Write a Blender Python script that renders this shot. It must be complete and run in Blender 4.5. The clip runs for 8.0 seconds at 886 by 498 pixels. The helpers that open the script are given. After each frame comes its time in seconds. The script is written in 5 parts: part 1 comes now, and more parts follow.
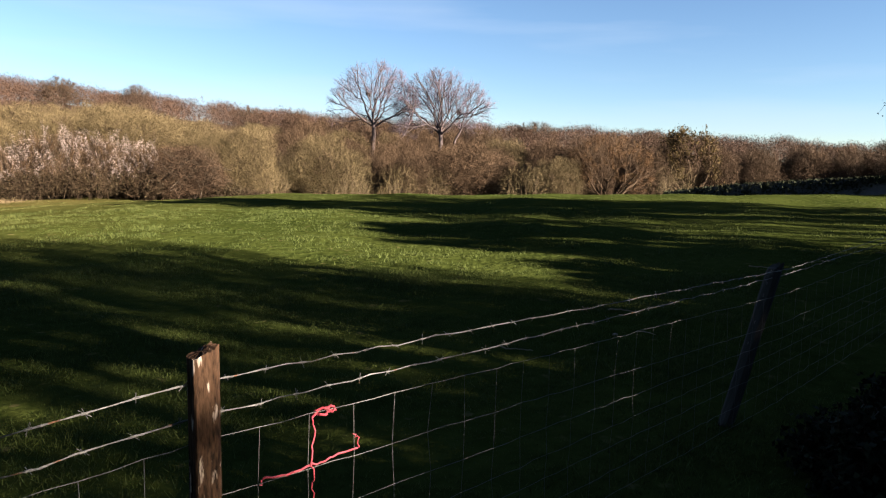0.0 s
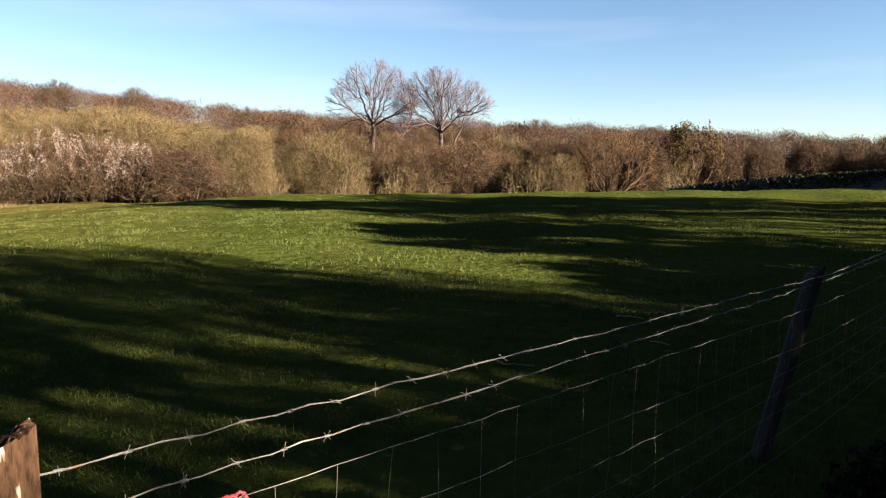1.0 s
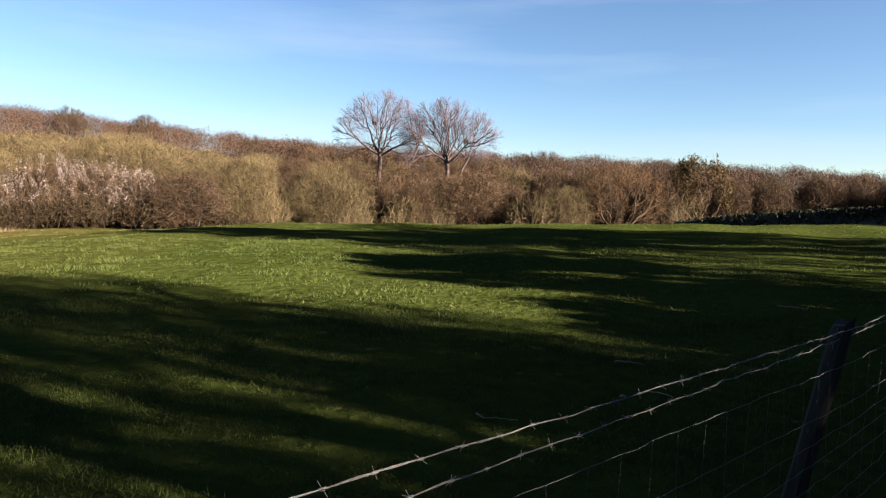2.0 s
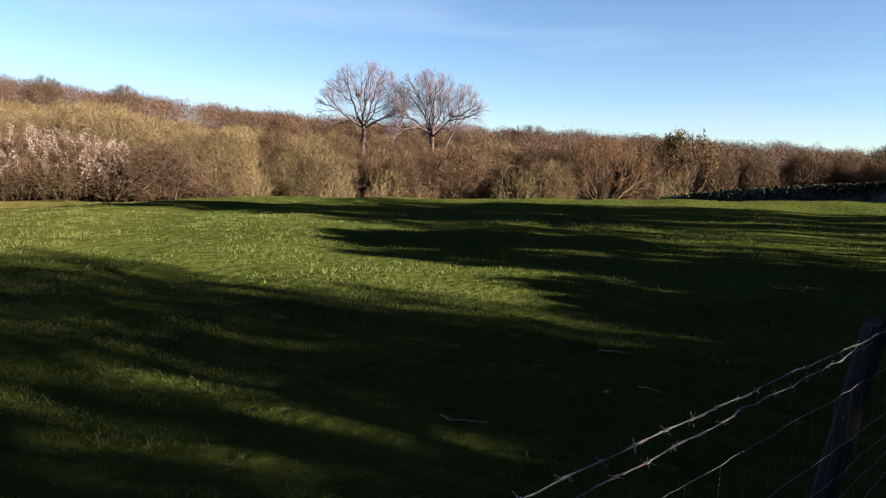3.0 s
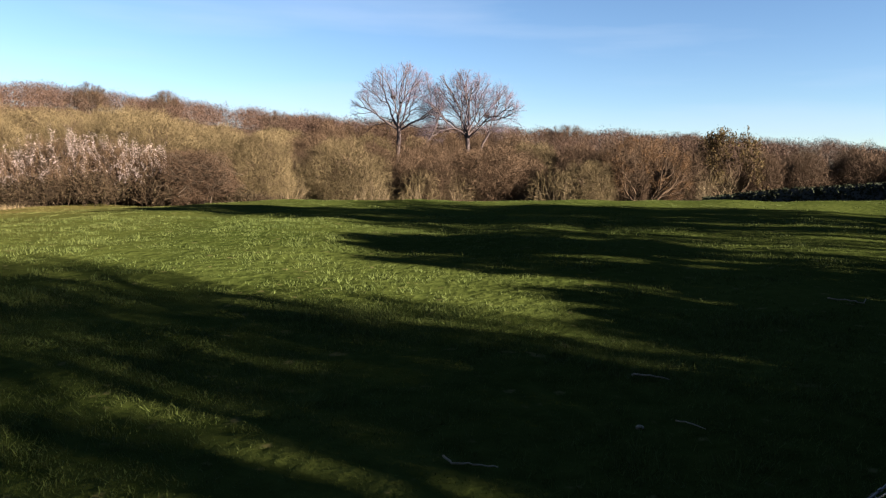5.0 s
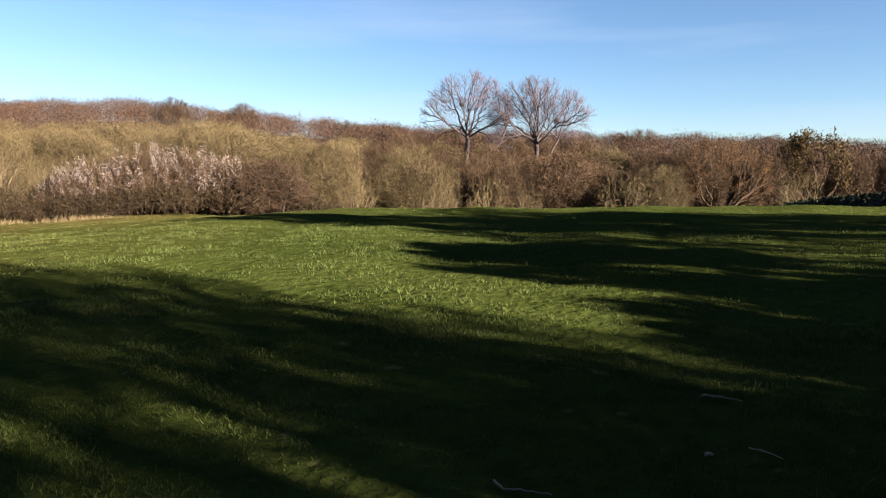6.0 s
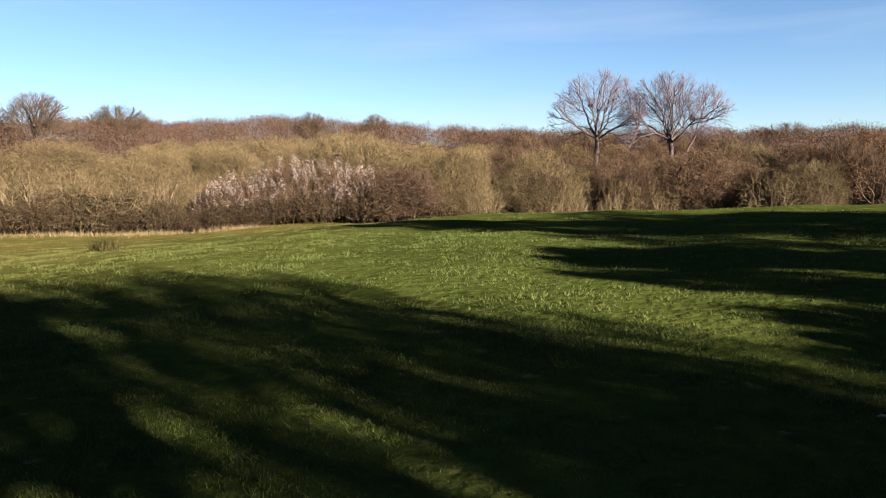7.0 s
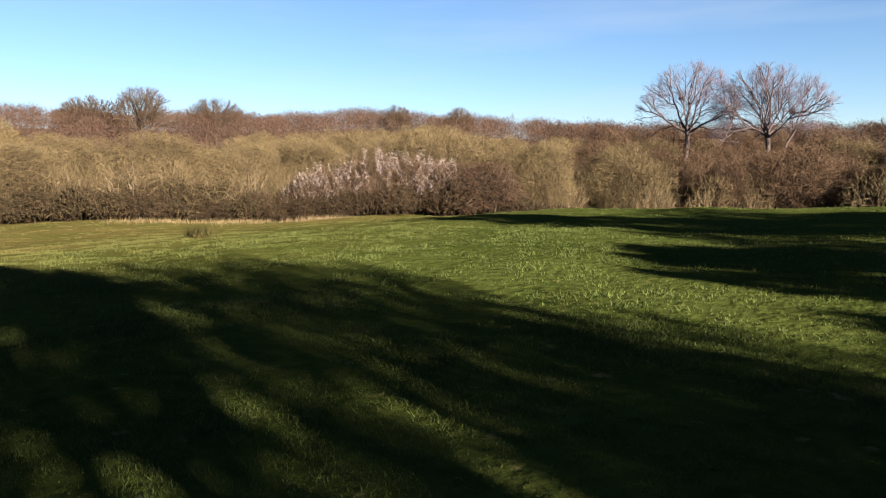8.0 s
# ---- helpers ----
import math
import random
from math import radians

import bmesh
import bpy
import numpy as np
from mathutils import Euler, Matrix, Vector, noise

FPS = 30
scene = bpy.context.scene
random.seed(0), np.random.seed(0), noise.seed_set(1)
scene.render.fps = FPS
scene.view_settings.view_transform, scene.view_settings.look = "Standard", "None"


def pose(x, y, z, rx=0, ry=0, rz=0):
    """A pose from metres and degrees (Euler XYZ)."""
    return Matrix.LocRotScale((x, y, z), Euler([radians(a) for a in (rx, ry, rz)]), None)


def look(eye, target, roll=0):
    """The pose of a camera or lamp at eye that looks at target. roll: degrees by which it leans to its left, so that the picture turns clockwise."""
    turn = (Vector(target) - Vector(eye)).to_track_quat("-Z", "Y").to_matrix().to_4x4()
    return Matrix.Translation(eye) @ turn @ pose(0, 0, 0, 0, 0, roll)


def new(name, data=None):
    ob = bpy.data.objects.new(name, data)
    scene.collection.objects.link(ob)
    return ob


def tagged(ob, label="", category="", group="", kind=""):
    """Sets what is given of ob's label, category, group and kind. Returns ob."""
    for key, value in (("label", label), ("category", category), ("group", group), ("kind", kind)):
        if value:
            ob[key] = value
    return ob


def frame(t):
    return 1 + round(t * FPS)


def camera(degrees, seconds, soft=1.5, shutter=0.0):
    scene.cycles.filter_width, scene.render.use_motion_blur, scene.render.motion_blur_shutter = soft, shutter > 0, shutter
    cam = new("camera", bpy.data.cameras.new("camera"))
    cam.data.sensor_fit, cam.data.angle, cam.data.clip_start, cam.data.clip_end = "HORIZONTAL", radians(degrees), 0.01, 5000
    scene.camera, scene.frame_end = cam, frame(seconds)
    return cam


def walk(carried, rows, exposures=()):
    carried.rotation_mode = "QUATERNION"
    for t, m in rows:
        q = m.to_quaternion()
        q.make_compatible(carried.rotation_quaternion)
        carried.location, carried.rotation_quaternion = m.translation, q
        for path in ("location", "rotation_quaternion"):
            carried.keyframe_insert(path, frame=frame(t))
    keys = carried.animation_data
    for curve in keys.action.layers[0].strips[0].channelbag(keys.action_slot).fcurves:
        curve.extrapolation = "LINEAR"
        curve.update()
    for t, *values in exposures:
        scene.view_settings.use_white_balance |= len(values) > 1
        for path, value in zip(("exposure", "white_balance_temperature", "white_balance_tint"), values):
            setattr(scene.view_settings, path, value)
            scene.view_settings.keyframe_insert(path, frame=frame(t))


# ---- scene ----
cam = camera(66.1, 8.0, soft=1.2)
PATH = [
    (0, (0.286, -1.362, 1.638), (0.2924, 0.6212, 1.3778), 1.43),
    (0.3, (0.310, -1.139, 1.620), (0.4137, 0.8391, 1.3462), 3.09),
    (0.5, (0.326, -0.991, 1.608), (0.5283, 0.9716, 1.2808), 1.86),
    (0.6, (0.339, -0.941, 1.606), (0.4648, 1.0218, 1.2435), 0.68),
    (0.9, (0.379, -0.791, 1.601), (0.4076, 1.1840, 1.2847), 0.41),
    (1, (0.392, -0.741, 1.599), (0.3909, 1.2421, 1.3366), 0.72),
    (1.2, (0.433, -0.629, 1.597), (0.3213, 1.3620, 1.4446), 2.63),
    (1.5, (0.495, -0.462, 1.594), (0.3177, 1.5140, 1.3396), 2.08),
    (1.7, (0.549, -0.350, 1.586), (0.4650, 1.6402, 1.4110), 2.68),
    (2.8, (0.733, 0.333, 1.562), (0.7525, 2.3212, 1.3447), 0.87),
    (3, (0.760, 0.443, 1.553), (0.7800, 2.4278, 1.3046), 1.81),
    (3.5, (0.837, 0.635, 1.542), (0.7314, 2.5995, 1.1837), 1.47),
    (4, (0.864, 0.832, 1.542), (0.8290, 2.8127, 1.2703), 1.77),
    (4.5, (0.871, 0.984, 1.563), (0.8875, 2.9636, 1.2801), 0.82),
    (4.7, (0.896, 0.983, 1.555), (0.8666, 2.9674, 1.3107), 0.92),
    (5.8, (1.044, 1.205, 1.568), (0.8320, 3.1777, 1.3124), 1.09),
    (6, (1.038, 1.182, 1.575), (0.7440, 3.1467, 1.3449), 0.54),
    (6.5, (0.997, 1.205, 1.579), (0.4747, 3.1226, 1.3585), 0.24),
    (7, (0.963, 1.216, 1.585), (0.3058, 3.0926, 1.3710), -1.23),
    (7.5, (1.002, 1.252, 1.577), (0.2637, 3.0936, 1.3274), -0.85),
    (8, (1.033, 1.245, 1.587), (0.1567, 3.0281, 1.3575), -0.57),
]
EXPOSURES = [(0.0, 3.8, 5750, 11), (0.5, 3.8, 5900, 11), (1.0, 3.9, 6100, 11), (1.5, 3.78, 5750, 11), (3.0, 3.8, 5750, 11), (3.5, 3.8, 5870, 11),
             (4.0, 3.90, 5950, 11), (4.5, 3.79, 5700, 11), (6.0, 3.72, 5650, 11), (8.0, 3.65, 5650, 11)]
walk(cam, [(t, look(eye, target, roll)) for t, eye, target, roll in PATH], EXPOSURES)
# ---- world, sun, exposure ----
SUN_DIR = Vector((0.8654, -0.3944, 0.309)).normalized()      # towards the sun: low, from the lane side
world = bpy.data.worlds.new("spring_sky")
scene.world = world
world.use_nodes = True
wn, wl = world.node_tree.nodes, world.node_tree.links
wn.clear()
sky = wn.new("ShaderNodeTexSky")
sky.sky_type = "NISHITA"
sky.sun_disc = False
sky.sun_elevation = math.asin(SUN_DIR.z)
sky.sun_rotation = math.atan2(SUN_DIR.x, SUN_DIR.y)
sky.altitude = 1200
sky.air_density, sky.dust_density, sky.ozone_density = 1.0, 0.02, 1.8
wcoord = wn.new("ShaderNodeTexCoord")
wmap = wn.new("ShaderNodeMapping")
wmap.inputs["Scale"].default_value = (1.1, 1.1, 9.0)
wmap.inputs["Rotation"].default_value = (0.0, 0.05, 0.0)
wnoise = wn.new("ShaderNodeTexNoise")
wnoise.inputs["Scale"].default_value = 1.6
wnoise.inputs["Detail"].default_value = 5.0
wramp = wn.new("ShaderNodeValToRGB")
wramp.color_ramp.elements[0].position = 0.50
wramp.color_ramp.elements[1].position = 0.78
wfac = wn.new("ShaderNodeMath")
wfac.operation = "MULTIPLY"
wfac.inputs[1].default_value = 0.35
wmix = wn.new("ShaderNodeMix")
wmix.data_type = "RGBA"
wmix.inputs["B"].default_value = (5.0, 5.4, 5.8, 1.0)     # thin high cirrus
wbg = wn.new("ShaderNodeBackground")
wbg.inputs["Strength"].default_value = 0.0122
wout = wn.new("ShaderNodeOutputWorld")
wl.new(wcoord.outputs["Generated"], wmap.inputs["Vector"])
wl.new(wmap.outputs["Vector"], wnoise.inputs["Vector"])
wl.new(wnoise.outputs["Fac"], wramp.inputs["Fac"])
wl.new(wramp.outputs["Color"], wfac.inputs[0])
wl.new(wfac.outputs["Value"], wmix.inputs["Factor"])
wl.new(sky.outputs["Color"], wmix.inputs["A"])
wl.new(wmix.outputs["Result"], wbg.inputs["Color"])
wl.new(wbg.outputs["Background"], wout.inputs["Surface"])

sun_data = bpy.data.lights.new("sun", "SUN")
sun_data.energy, sun_data.angle, sun_data.color = 5.0, radians(0.5), (1.0, 0.79, 0.56)
sun = new("sun", sun_data)
sun.matrix_world = look(SUN_DIR * 60, (0, 0, 0))


# ---- materials ----
def material(name, base, second, rough=0.85, grain=(3.0, 40.0), mix=0.5, bump=0.3, bump_dist=0.01, island=0.25, per_object=0.15, metal=0.0, specks=None, spec=0.08, stretch=(1, 1, 1), translucent=0.0):
    """A surface of two colours with large and fine noise, relief, and a shift from piece to piece."""
    m = bpy.data.materials.new(name)
    m.use_nodes = True
    n, l = m.node_tree.nodes, m.node_tree.links
    b = n["Principled BSDF"]
    b.inputs["Roughness"].default_value, b.inputs["Metallic"].default_value = rough, metal
    b.inputs["Specular IOR Level"].default_value = spec
    co = n.new("ShaderNodeTexCoord")
    mp = n.new("ShaderNodeMapping")
    mp.inputs["Scale"].default_value = stretch
    l.new(co.outputs["Object"], mp.inputs["Vector"])
    big, fine = n.new("ShaderNodeTexNoise"), n.new("ShaderNodeTexNoise")
    for node, scale in ((big, grain[0]), (fine, grain[1])):
        node.inputs["Scale"].default_value, node.inputs["Detail"].default_value = scale, 5.0
        l.new(mp.outputs["Vector"], node.inputs["Vector"])
    add = n.new("ShaderNodeMath")
    add.operation = "MULTIPLY_ADD"
    add.inputs[1].default_value = 0.5
    l.new(fine.outputs["Fac"], add.inputs[0])
    half = n.new("ShaderNodeMath")
    half.operation = "MULTIPLY"
    half.inputs[1].default_value = 0.5
    l.new(big.outputs["Fac"], half.inputs[0])
    l.new(half.outputs["Value"], add.inputs[2])
    ramp = n.new("ShaderNodeValToRGB")
    ramp.color_ramp.elements[0].position, ramp.color_ramp.elements[1].position = 0.5 - 0.28 * mix, 0.5 + 0.28 * mix
    ramp.color_ramp.elements[0].color, ramp.color_ramp.elements[1].color = (*base, 1), (*second, 1)
    l.new(add.outputs["Value"], ramp.inputs["Fac"])
    col = ramp.outputs["Color"]
    if specks:
        spot = n.new("ShaderNodeTexNoise")
        spot.inputs["Scale"].default_value, spot.inputs["Detail"].default_value = specks[1], 3.0
        l.new(mp.outputs["Vector"], spot.inputs["Vector"])
        cut = n.new("ShaderNodeValToRGB")
        cut.color_ramp.elements[0].position, cut.color_ramp.elements[1].position = specks[2], specks[2] + 0.06
        l.new(spot.outputs["Fac"], cut.inputs["Fac"])
        mixer = n.new("ShaderNodeMix")
        mixer.data_type = "RGBA"
        mixer.inputs["B"].default_value = (*specks[0], 1)
        l.new(cut.outputs["Color"], mixer.inputs["Factor"])
        l.new(col, mixer.inputs["A"])
        col = mixer.outputs["Result"]
    geo, info = n.new("ShaderNodeNewGeometry"), n.new("ShaderNodeObjectInfo")
    hsv = n.new("ShaderNodeHueSaturation")
    val = n.new("ShaderNodeMath")
    val.operation = "MULTIPLY_ADD"
    val.inputs[1].default_value, val.inputs[2].default_value = 2 * island, 1.0 - island - per_object
    l.new(geo.outputs["Random Per Island"], val.inputs[0])
    val2 = n.new("ShaderNodeMath")
    val2.operation = "MULTIPLY_ADD"
    val2.inputs[1].default_value = 2 * per_object
    l.new(info.outputs["Random"], val2.inputs[0])
    l.new(val.outputs["Value"], val2.inputs[2])
    l.new(val2.outputs["Value"], hsv.inputs["Value"])
    l.new(col, hsv.inputs["Color"])
    l.new(hsv.outputs["Color"], b.inputs["Base Color"])
    if bump:
        bp = n.new("ShaderNodeBump")
        bp.inputs["Strength"].default_value, bp.inputs["Distance"].default_value = bump, bump_dist
        l.new(add.outputs["Value"], bp.inputs["Height"])
        l.new(bp.outputs["Normal"], b.inputs["Normal"])
    if translucent:
        tr, mx = n.new("ShaderNodeBsdfTranslucent"), n.new("ShaderNodeMixShader")
        mx.inputs["Fac"].default_value = translucent
        l.new(hsv.outputs["Color"], tr.inputs["Color"])
        l.new(b.outputs["BSDF"], mx.inputs[1])
        l.new(tr.outputs["BSDF"], mx.inputs[2])
        l.new(mx.outputs["Shader"], n["Material Output"].inputs["Surface"])
    return m


M_TURF = material("turf", (0.0088, 0.0138, 0.0028), (0.0330, 0.0398, 0.0094), 0.95, (0.35, 6.0), 0.9, 1.0, 0.12, 0.0, 0.0, specks=((0.05, 0.047, 0.018), 5.0, 0.66), spec=0.0)
M_BLADE = material("grass_blade", (0.0210, 0.0312, 0.0064), (0.0518, 0.0630, 0.0170), 0.7, (0.5, 6.0), 0.9, 0.0, 0.0, 0.40, 0.0, spec=0.05, translucent=0.3)


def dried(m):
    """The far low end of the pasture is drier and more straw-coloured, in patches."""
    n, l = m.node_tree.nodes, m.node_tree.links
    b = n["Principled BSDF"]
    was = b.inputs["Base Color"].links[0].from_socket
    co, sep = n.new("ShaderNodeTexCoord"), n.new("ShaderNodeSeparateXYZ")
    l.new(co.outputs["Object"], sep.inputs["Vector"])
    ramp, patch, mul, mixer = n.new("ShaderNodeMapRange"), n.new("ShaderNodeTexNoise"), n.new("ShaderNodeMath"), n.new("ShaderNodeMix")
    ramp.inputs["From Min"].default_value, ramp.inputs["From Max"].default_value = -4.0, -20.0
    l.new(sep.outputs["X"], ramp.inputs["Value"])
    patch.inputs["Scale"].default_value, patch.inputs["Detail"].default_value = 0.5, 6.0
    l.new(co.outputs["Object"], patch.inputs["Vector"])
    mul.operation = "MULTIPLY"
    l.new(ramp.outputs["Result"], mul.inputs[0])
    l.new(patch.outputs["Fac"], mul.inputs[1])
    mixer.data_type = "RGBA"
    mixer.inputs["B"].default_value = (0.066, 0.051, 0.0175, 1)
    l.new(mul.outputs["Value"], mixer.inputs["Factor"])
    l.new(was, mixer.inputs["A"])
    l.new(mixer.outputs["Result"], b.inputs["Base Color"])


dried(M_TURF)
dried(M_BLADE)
M_RUSH = material("rush", (0.0150, 0.0155, 0.0048), (0.0520, 0.0440, 0.0130), 0.8, (2, 20), 0.8, 0.0, 0.0, 0.35, 0.1, translucent=0.2)
M_REED = material("dead_reed", (0.0966, 0.0710, 0.0341), (0.1476, 0.1136, 0.0625), 0.8, (2, 20), 0.8, 0.0, 0.0, 0.3, 0.1, translucent=0.2)
M_BARK = material("bark", (0.0162, 0.0105, 0.0065), (0.0405, 0.0275, 0.0170), 0.9, (2.0, 25.0), 0.8, 0.8, 0.03, 0.1, 0.1, stretch=(1, 1, 0.25))
M_BARK_ASH = material("ash_bark", (0.0270, 0.0212, 0.0212), (0.0580, 0.0460, 0.0455), 0.9, (1.5, 20.0), 0.8, 0.8, 0.03, 0.1, 0.1, stretch=(1, 1, 0.25))
M_BARK_DARK = material("ivy_dark_bark", (0.0134, 0.0107, 0.0080), (0.0379, 0.0290, 0.0201), 0.9, (2.0, 25.0), 0.8, 0.8, 0.03, 0.1, 0.1)
M_TWIG_ASH = material("ash_twigs", (0.0370, 0.0295, 0.0390), (0.0660, 0.0530, 0.0700), 0.85, (0.8, 10.0), 0.8, 0.0, 0.0, 0.25, 0.1)
M_TWIG_OLIVE = material("willow_twigs", (0.0287, 0.0217, 0.0106), (0.0645, 0.0492, 0.0241), 0.85, (0.5, 8.0), 0.8, 0.0, 0.0, 0.35, 0.12)
M_TWIG_BROWN = material("hazel_twigs", (0.0208, 0.0133, 0.0077), (0.0448, 0.0290, 0.0168), 0.85, (0.5, 8.0), 0.8, 0.0, 0.0, 0.35, 0.15)
M_TWIG_RUSSET = material("oak_twigs", (0.0200, 0.0108, 0.0050), (0.0410, 0.0228, 0.0104), 0.85, (0.5, 8.0), 0.8, 0.0, 0.0, 0.35, 0.12)
M_TWIG_DARK = material("thorn_twigs", (0.0150, 0.0092, 0.0054), (0.0340, 0.0215, 0.0125), 0.85, (0.5, 8.0), 0.8, 0.0, 0.0, 0.35, 0.12)
M_TWIG_PALE = material("coppice_stems", (0.0470, 0.0350, 0.0210), (0.0890, 0.0680, 0.0415), 0.8, (0.5, 8.0), 0.8, 0.0, 0.0, 0.30, 0.12)
M_FARWOOD = material("far_wood_twigs", (0.0165, 0.0100, 0.0070), (0.0365, 0.0225, 0.0155), 0.9, (0.13, 0.6), 0.8, 0.0, 0.0, 0.35, 0.0)
M_BUD = material("opening_buds", (0.0405, 0.0356, 0.0097), (0.0745, 0.0624, 0.0203), 0.7, (0.5, 8.0), 0.8, 0.0, 0.0, 0.35, 0.1, translucent=0.3)
M_BLOSSOM = material("blackthorn_blossom", (0.17, 0.140, 0.135), (0.33, 0.275, 0.262), 0.7, (0.7, 9.0), 0.8, 0.0, 0.0, 0.2, 0.05, translucent=0.3)
M_OAKLEAF = material("clinging_oak_leaves", (0.0262, 0.0148, 0.0048), (0.0482, 0.0282, 0.0096), 0.8, (0.5, 8.0), 0.8, 0.0, 0.0, 0.35, 0.1, translucent=0.25)
M_IVIED = material("dull_ivy_leaves", (0.0200, 0.0145, 0.0050), (0.0520, 0.0370, 0.0125), 0.85, (0.6, 8.0), 0.8, 0.0, 0.0, 0.35, 0.1, translucent=0.15)
M_IVY = material("ivy_leaves", (0.0097, 0.0154, 0.0057), (0.0275, 0.0381, 0.0130), 0.85, (1.0, 12.0), 0.8, 0.0, 0.0, 0.4, 0.1, spec=0.08)
# darker copy of the ivy leaf colour, with deep shade put into it
M_IVY_SHADED = material("shaded_ivy_leaves", (0.0041, 0.0057, 0.0024), (0.0113, 0.0146, 0.0057), 0.85, (1.0, 12.0), 0.8, 0.0, 0.0, 0.4, 0.1, spec=0.08)
M_BRAMBLE_LEAF = material("bramble_leaves", (0.0080, 0.0063, 0.0027), (0.0215, 0.0155, 0.0065), 0.8, (1.0, 12.0), 0.8, 0.0, 0.0, 0.4, 0.1, spec=0.1)
M_BRAMBLE = material("bramble", (0.0085, 0.0056, 0.0029), (0.0205, 0.0136, 0.0070), 0.8, (0.6, 8.0), 0.8, 0.0, 0.0, 0.4, 0.15)
# weathered wood, its coarse dark blotches also painting in dappled shade
M_POST = material("weathered_dappled_post", (0.0060, 0.0034, 0.0019), (0.0470, 0.0262, 0.0144), 0.9, (22.0, 150.0), 0.36, 0.9, 0.008, 0.0, 0.08, specks=((0.24, 0.20, 0.165), 55.0, 0.63), stretch=(1, 1, 0.22), spec=0.1)
M_POST_GREY = material("grey_post", (0.0146, 0.0141, 0.0127), (0.0413, 0.0389, 0.0350), 0.9, (5.0, 60.0), 0.9, 0.9, 0.008, 0.0, 0.05, specks=((0.030, 0.040, 0.020), 9.0, 0.62), stretch=(1, 1, 0.16))
M_NET = material("dull_net_wire", (0.045, 0.044, 0.041), (0.125, 0.122, 0.117), 0.7, (8.0, 90.0), 0.9, 0.2, 0.001, 0.1, 0.0, metal=0.15, specks=((0.08, 0.05, 0.03), 30.0, 0.68), spec=0.15)
M_WIRE = material("galvanised_wire", (0.045, 0.044, 0.041), (0.130, 0.126, 0.121), 0.65, (8.0, 90.0), 0.9, 0.2, 0.001, 0.1, 0.0, metal=0.15, specks=((0.10, 0.05, 0.025), 30.0, 0.62), spec=0.2)
M_TWINE = material("red_twine", (0.16, 0.016, 0.023), (0.29, 0.060, 0.074), 0.6, (20.0, 200.0), 0.8, 0.5, 0.002, 0.1, 0.0)
M_STONE = material("wall_stone", (0.0410, 0.0415, 0.0445), (0.0970, 0.0970, 0.1040), 0.9, (0.8, 9.0), 0.9, 0.9, 0.03, 0.15, 0.15, specks=((0.015, 0.018, 0.011), 2.5, 0.58), spec=0.1)
M_TARMAC = material("tarmac", (0.0243, 0.0243, 0.0267), (0.0527, 0.0518, 0.0535), 0.9, (0.8, 120.0), 0.8, 0.8, 0.006, 0.0, 0.0, specks=((0.11, 0.10, 0.09), 60.0, 0.66))
M_STICK = material("fallen_wood", (0.0950, 0.0740, 0.0520), (0.2300, 0.1950, 0.1500), 0.85, (3.0, 40.0), 0.9, 0.6, 0.004, 0.1, 0.15)
M_BRANCH = material("dead_branch", (0.0380, 0.0290, 0.0200), (0.0920, 0.0760, 0.0570), 0.85, (3.0, 40.0), 0.9, 0.5, 0.01, 0.1, 0.1)
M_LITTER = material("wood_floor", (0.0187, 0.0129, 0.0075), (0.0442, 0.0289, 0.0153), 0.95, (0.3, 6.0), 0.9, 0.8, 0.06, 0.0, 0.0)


# ---- ground shape ----
def smooth(a, b, v):
    k = np.clip((np.asarray(v, float) - a) / (b - a), 0, 1)
    return k * k * (3 - 2 * k)


def height(x, y):
    """The lie of the land: a level verge, a field that rises to a brow and falls to the left, a wooded hill behind."""
    x, y = np.asarray(x, float), np.asarray(y, float)
    xr = np.clip(x, -45, 30)
    slope = np.where(xr < -8, 0.17 + 0.062 * (xr + 8), 0.36 + 0.0235 * xr)
    slope = np.maximum(slope, -0.85 + 0.004 * (xr + 20))
    field = (slope - 0.05) * smooth(3.0, 18.0, y + 0.35 * np.abs(x))
    brow = -3.6 * smooth(24.0, 48.0, y) * smooth(-22.0, -2.0, x)
    r = np.hypot(x, y)
    bearing = np.degrees(np.arctan2(x, np.maximum(y, 1.0)))
    hollow = -0.36 * smooth(20.0, 36.0, r) * smooth(-52, -38, bearing) * (1 - smooth(-22, -12, bearing))
    crest = np.interp(bearing, (-58, -40, -30, -20, -10, 8, 20, 30, 45), (5.0, 4.9, 5.15, 4.35, 3.65, 3.2, 2.7, 2.2, 2.0))
    hill = smooth(64.0, 165.0, r) * (178 * np.tan(np.radians(crest)) - 4.8 - field - brow - hollow) * smooth(-60, 10, y)
    bumps = 0.035 * np.sin(0.9 * x + 0.5 * y) * np.sin(0.7 * y - 0.3 * x) + 0.015 * np.sin(2.3 * x - 1.1 * y)
    near = smooth(0.5, 4.0, y + x * 0.0 - 0.0)
    return field + brow + hollow + hill + bumps * near


def gz(x, y):
    return float(height(x, y))


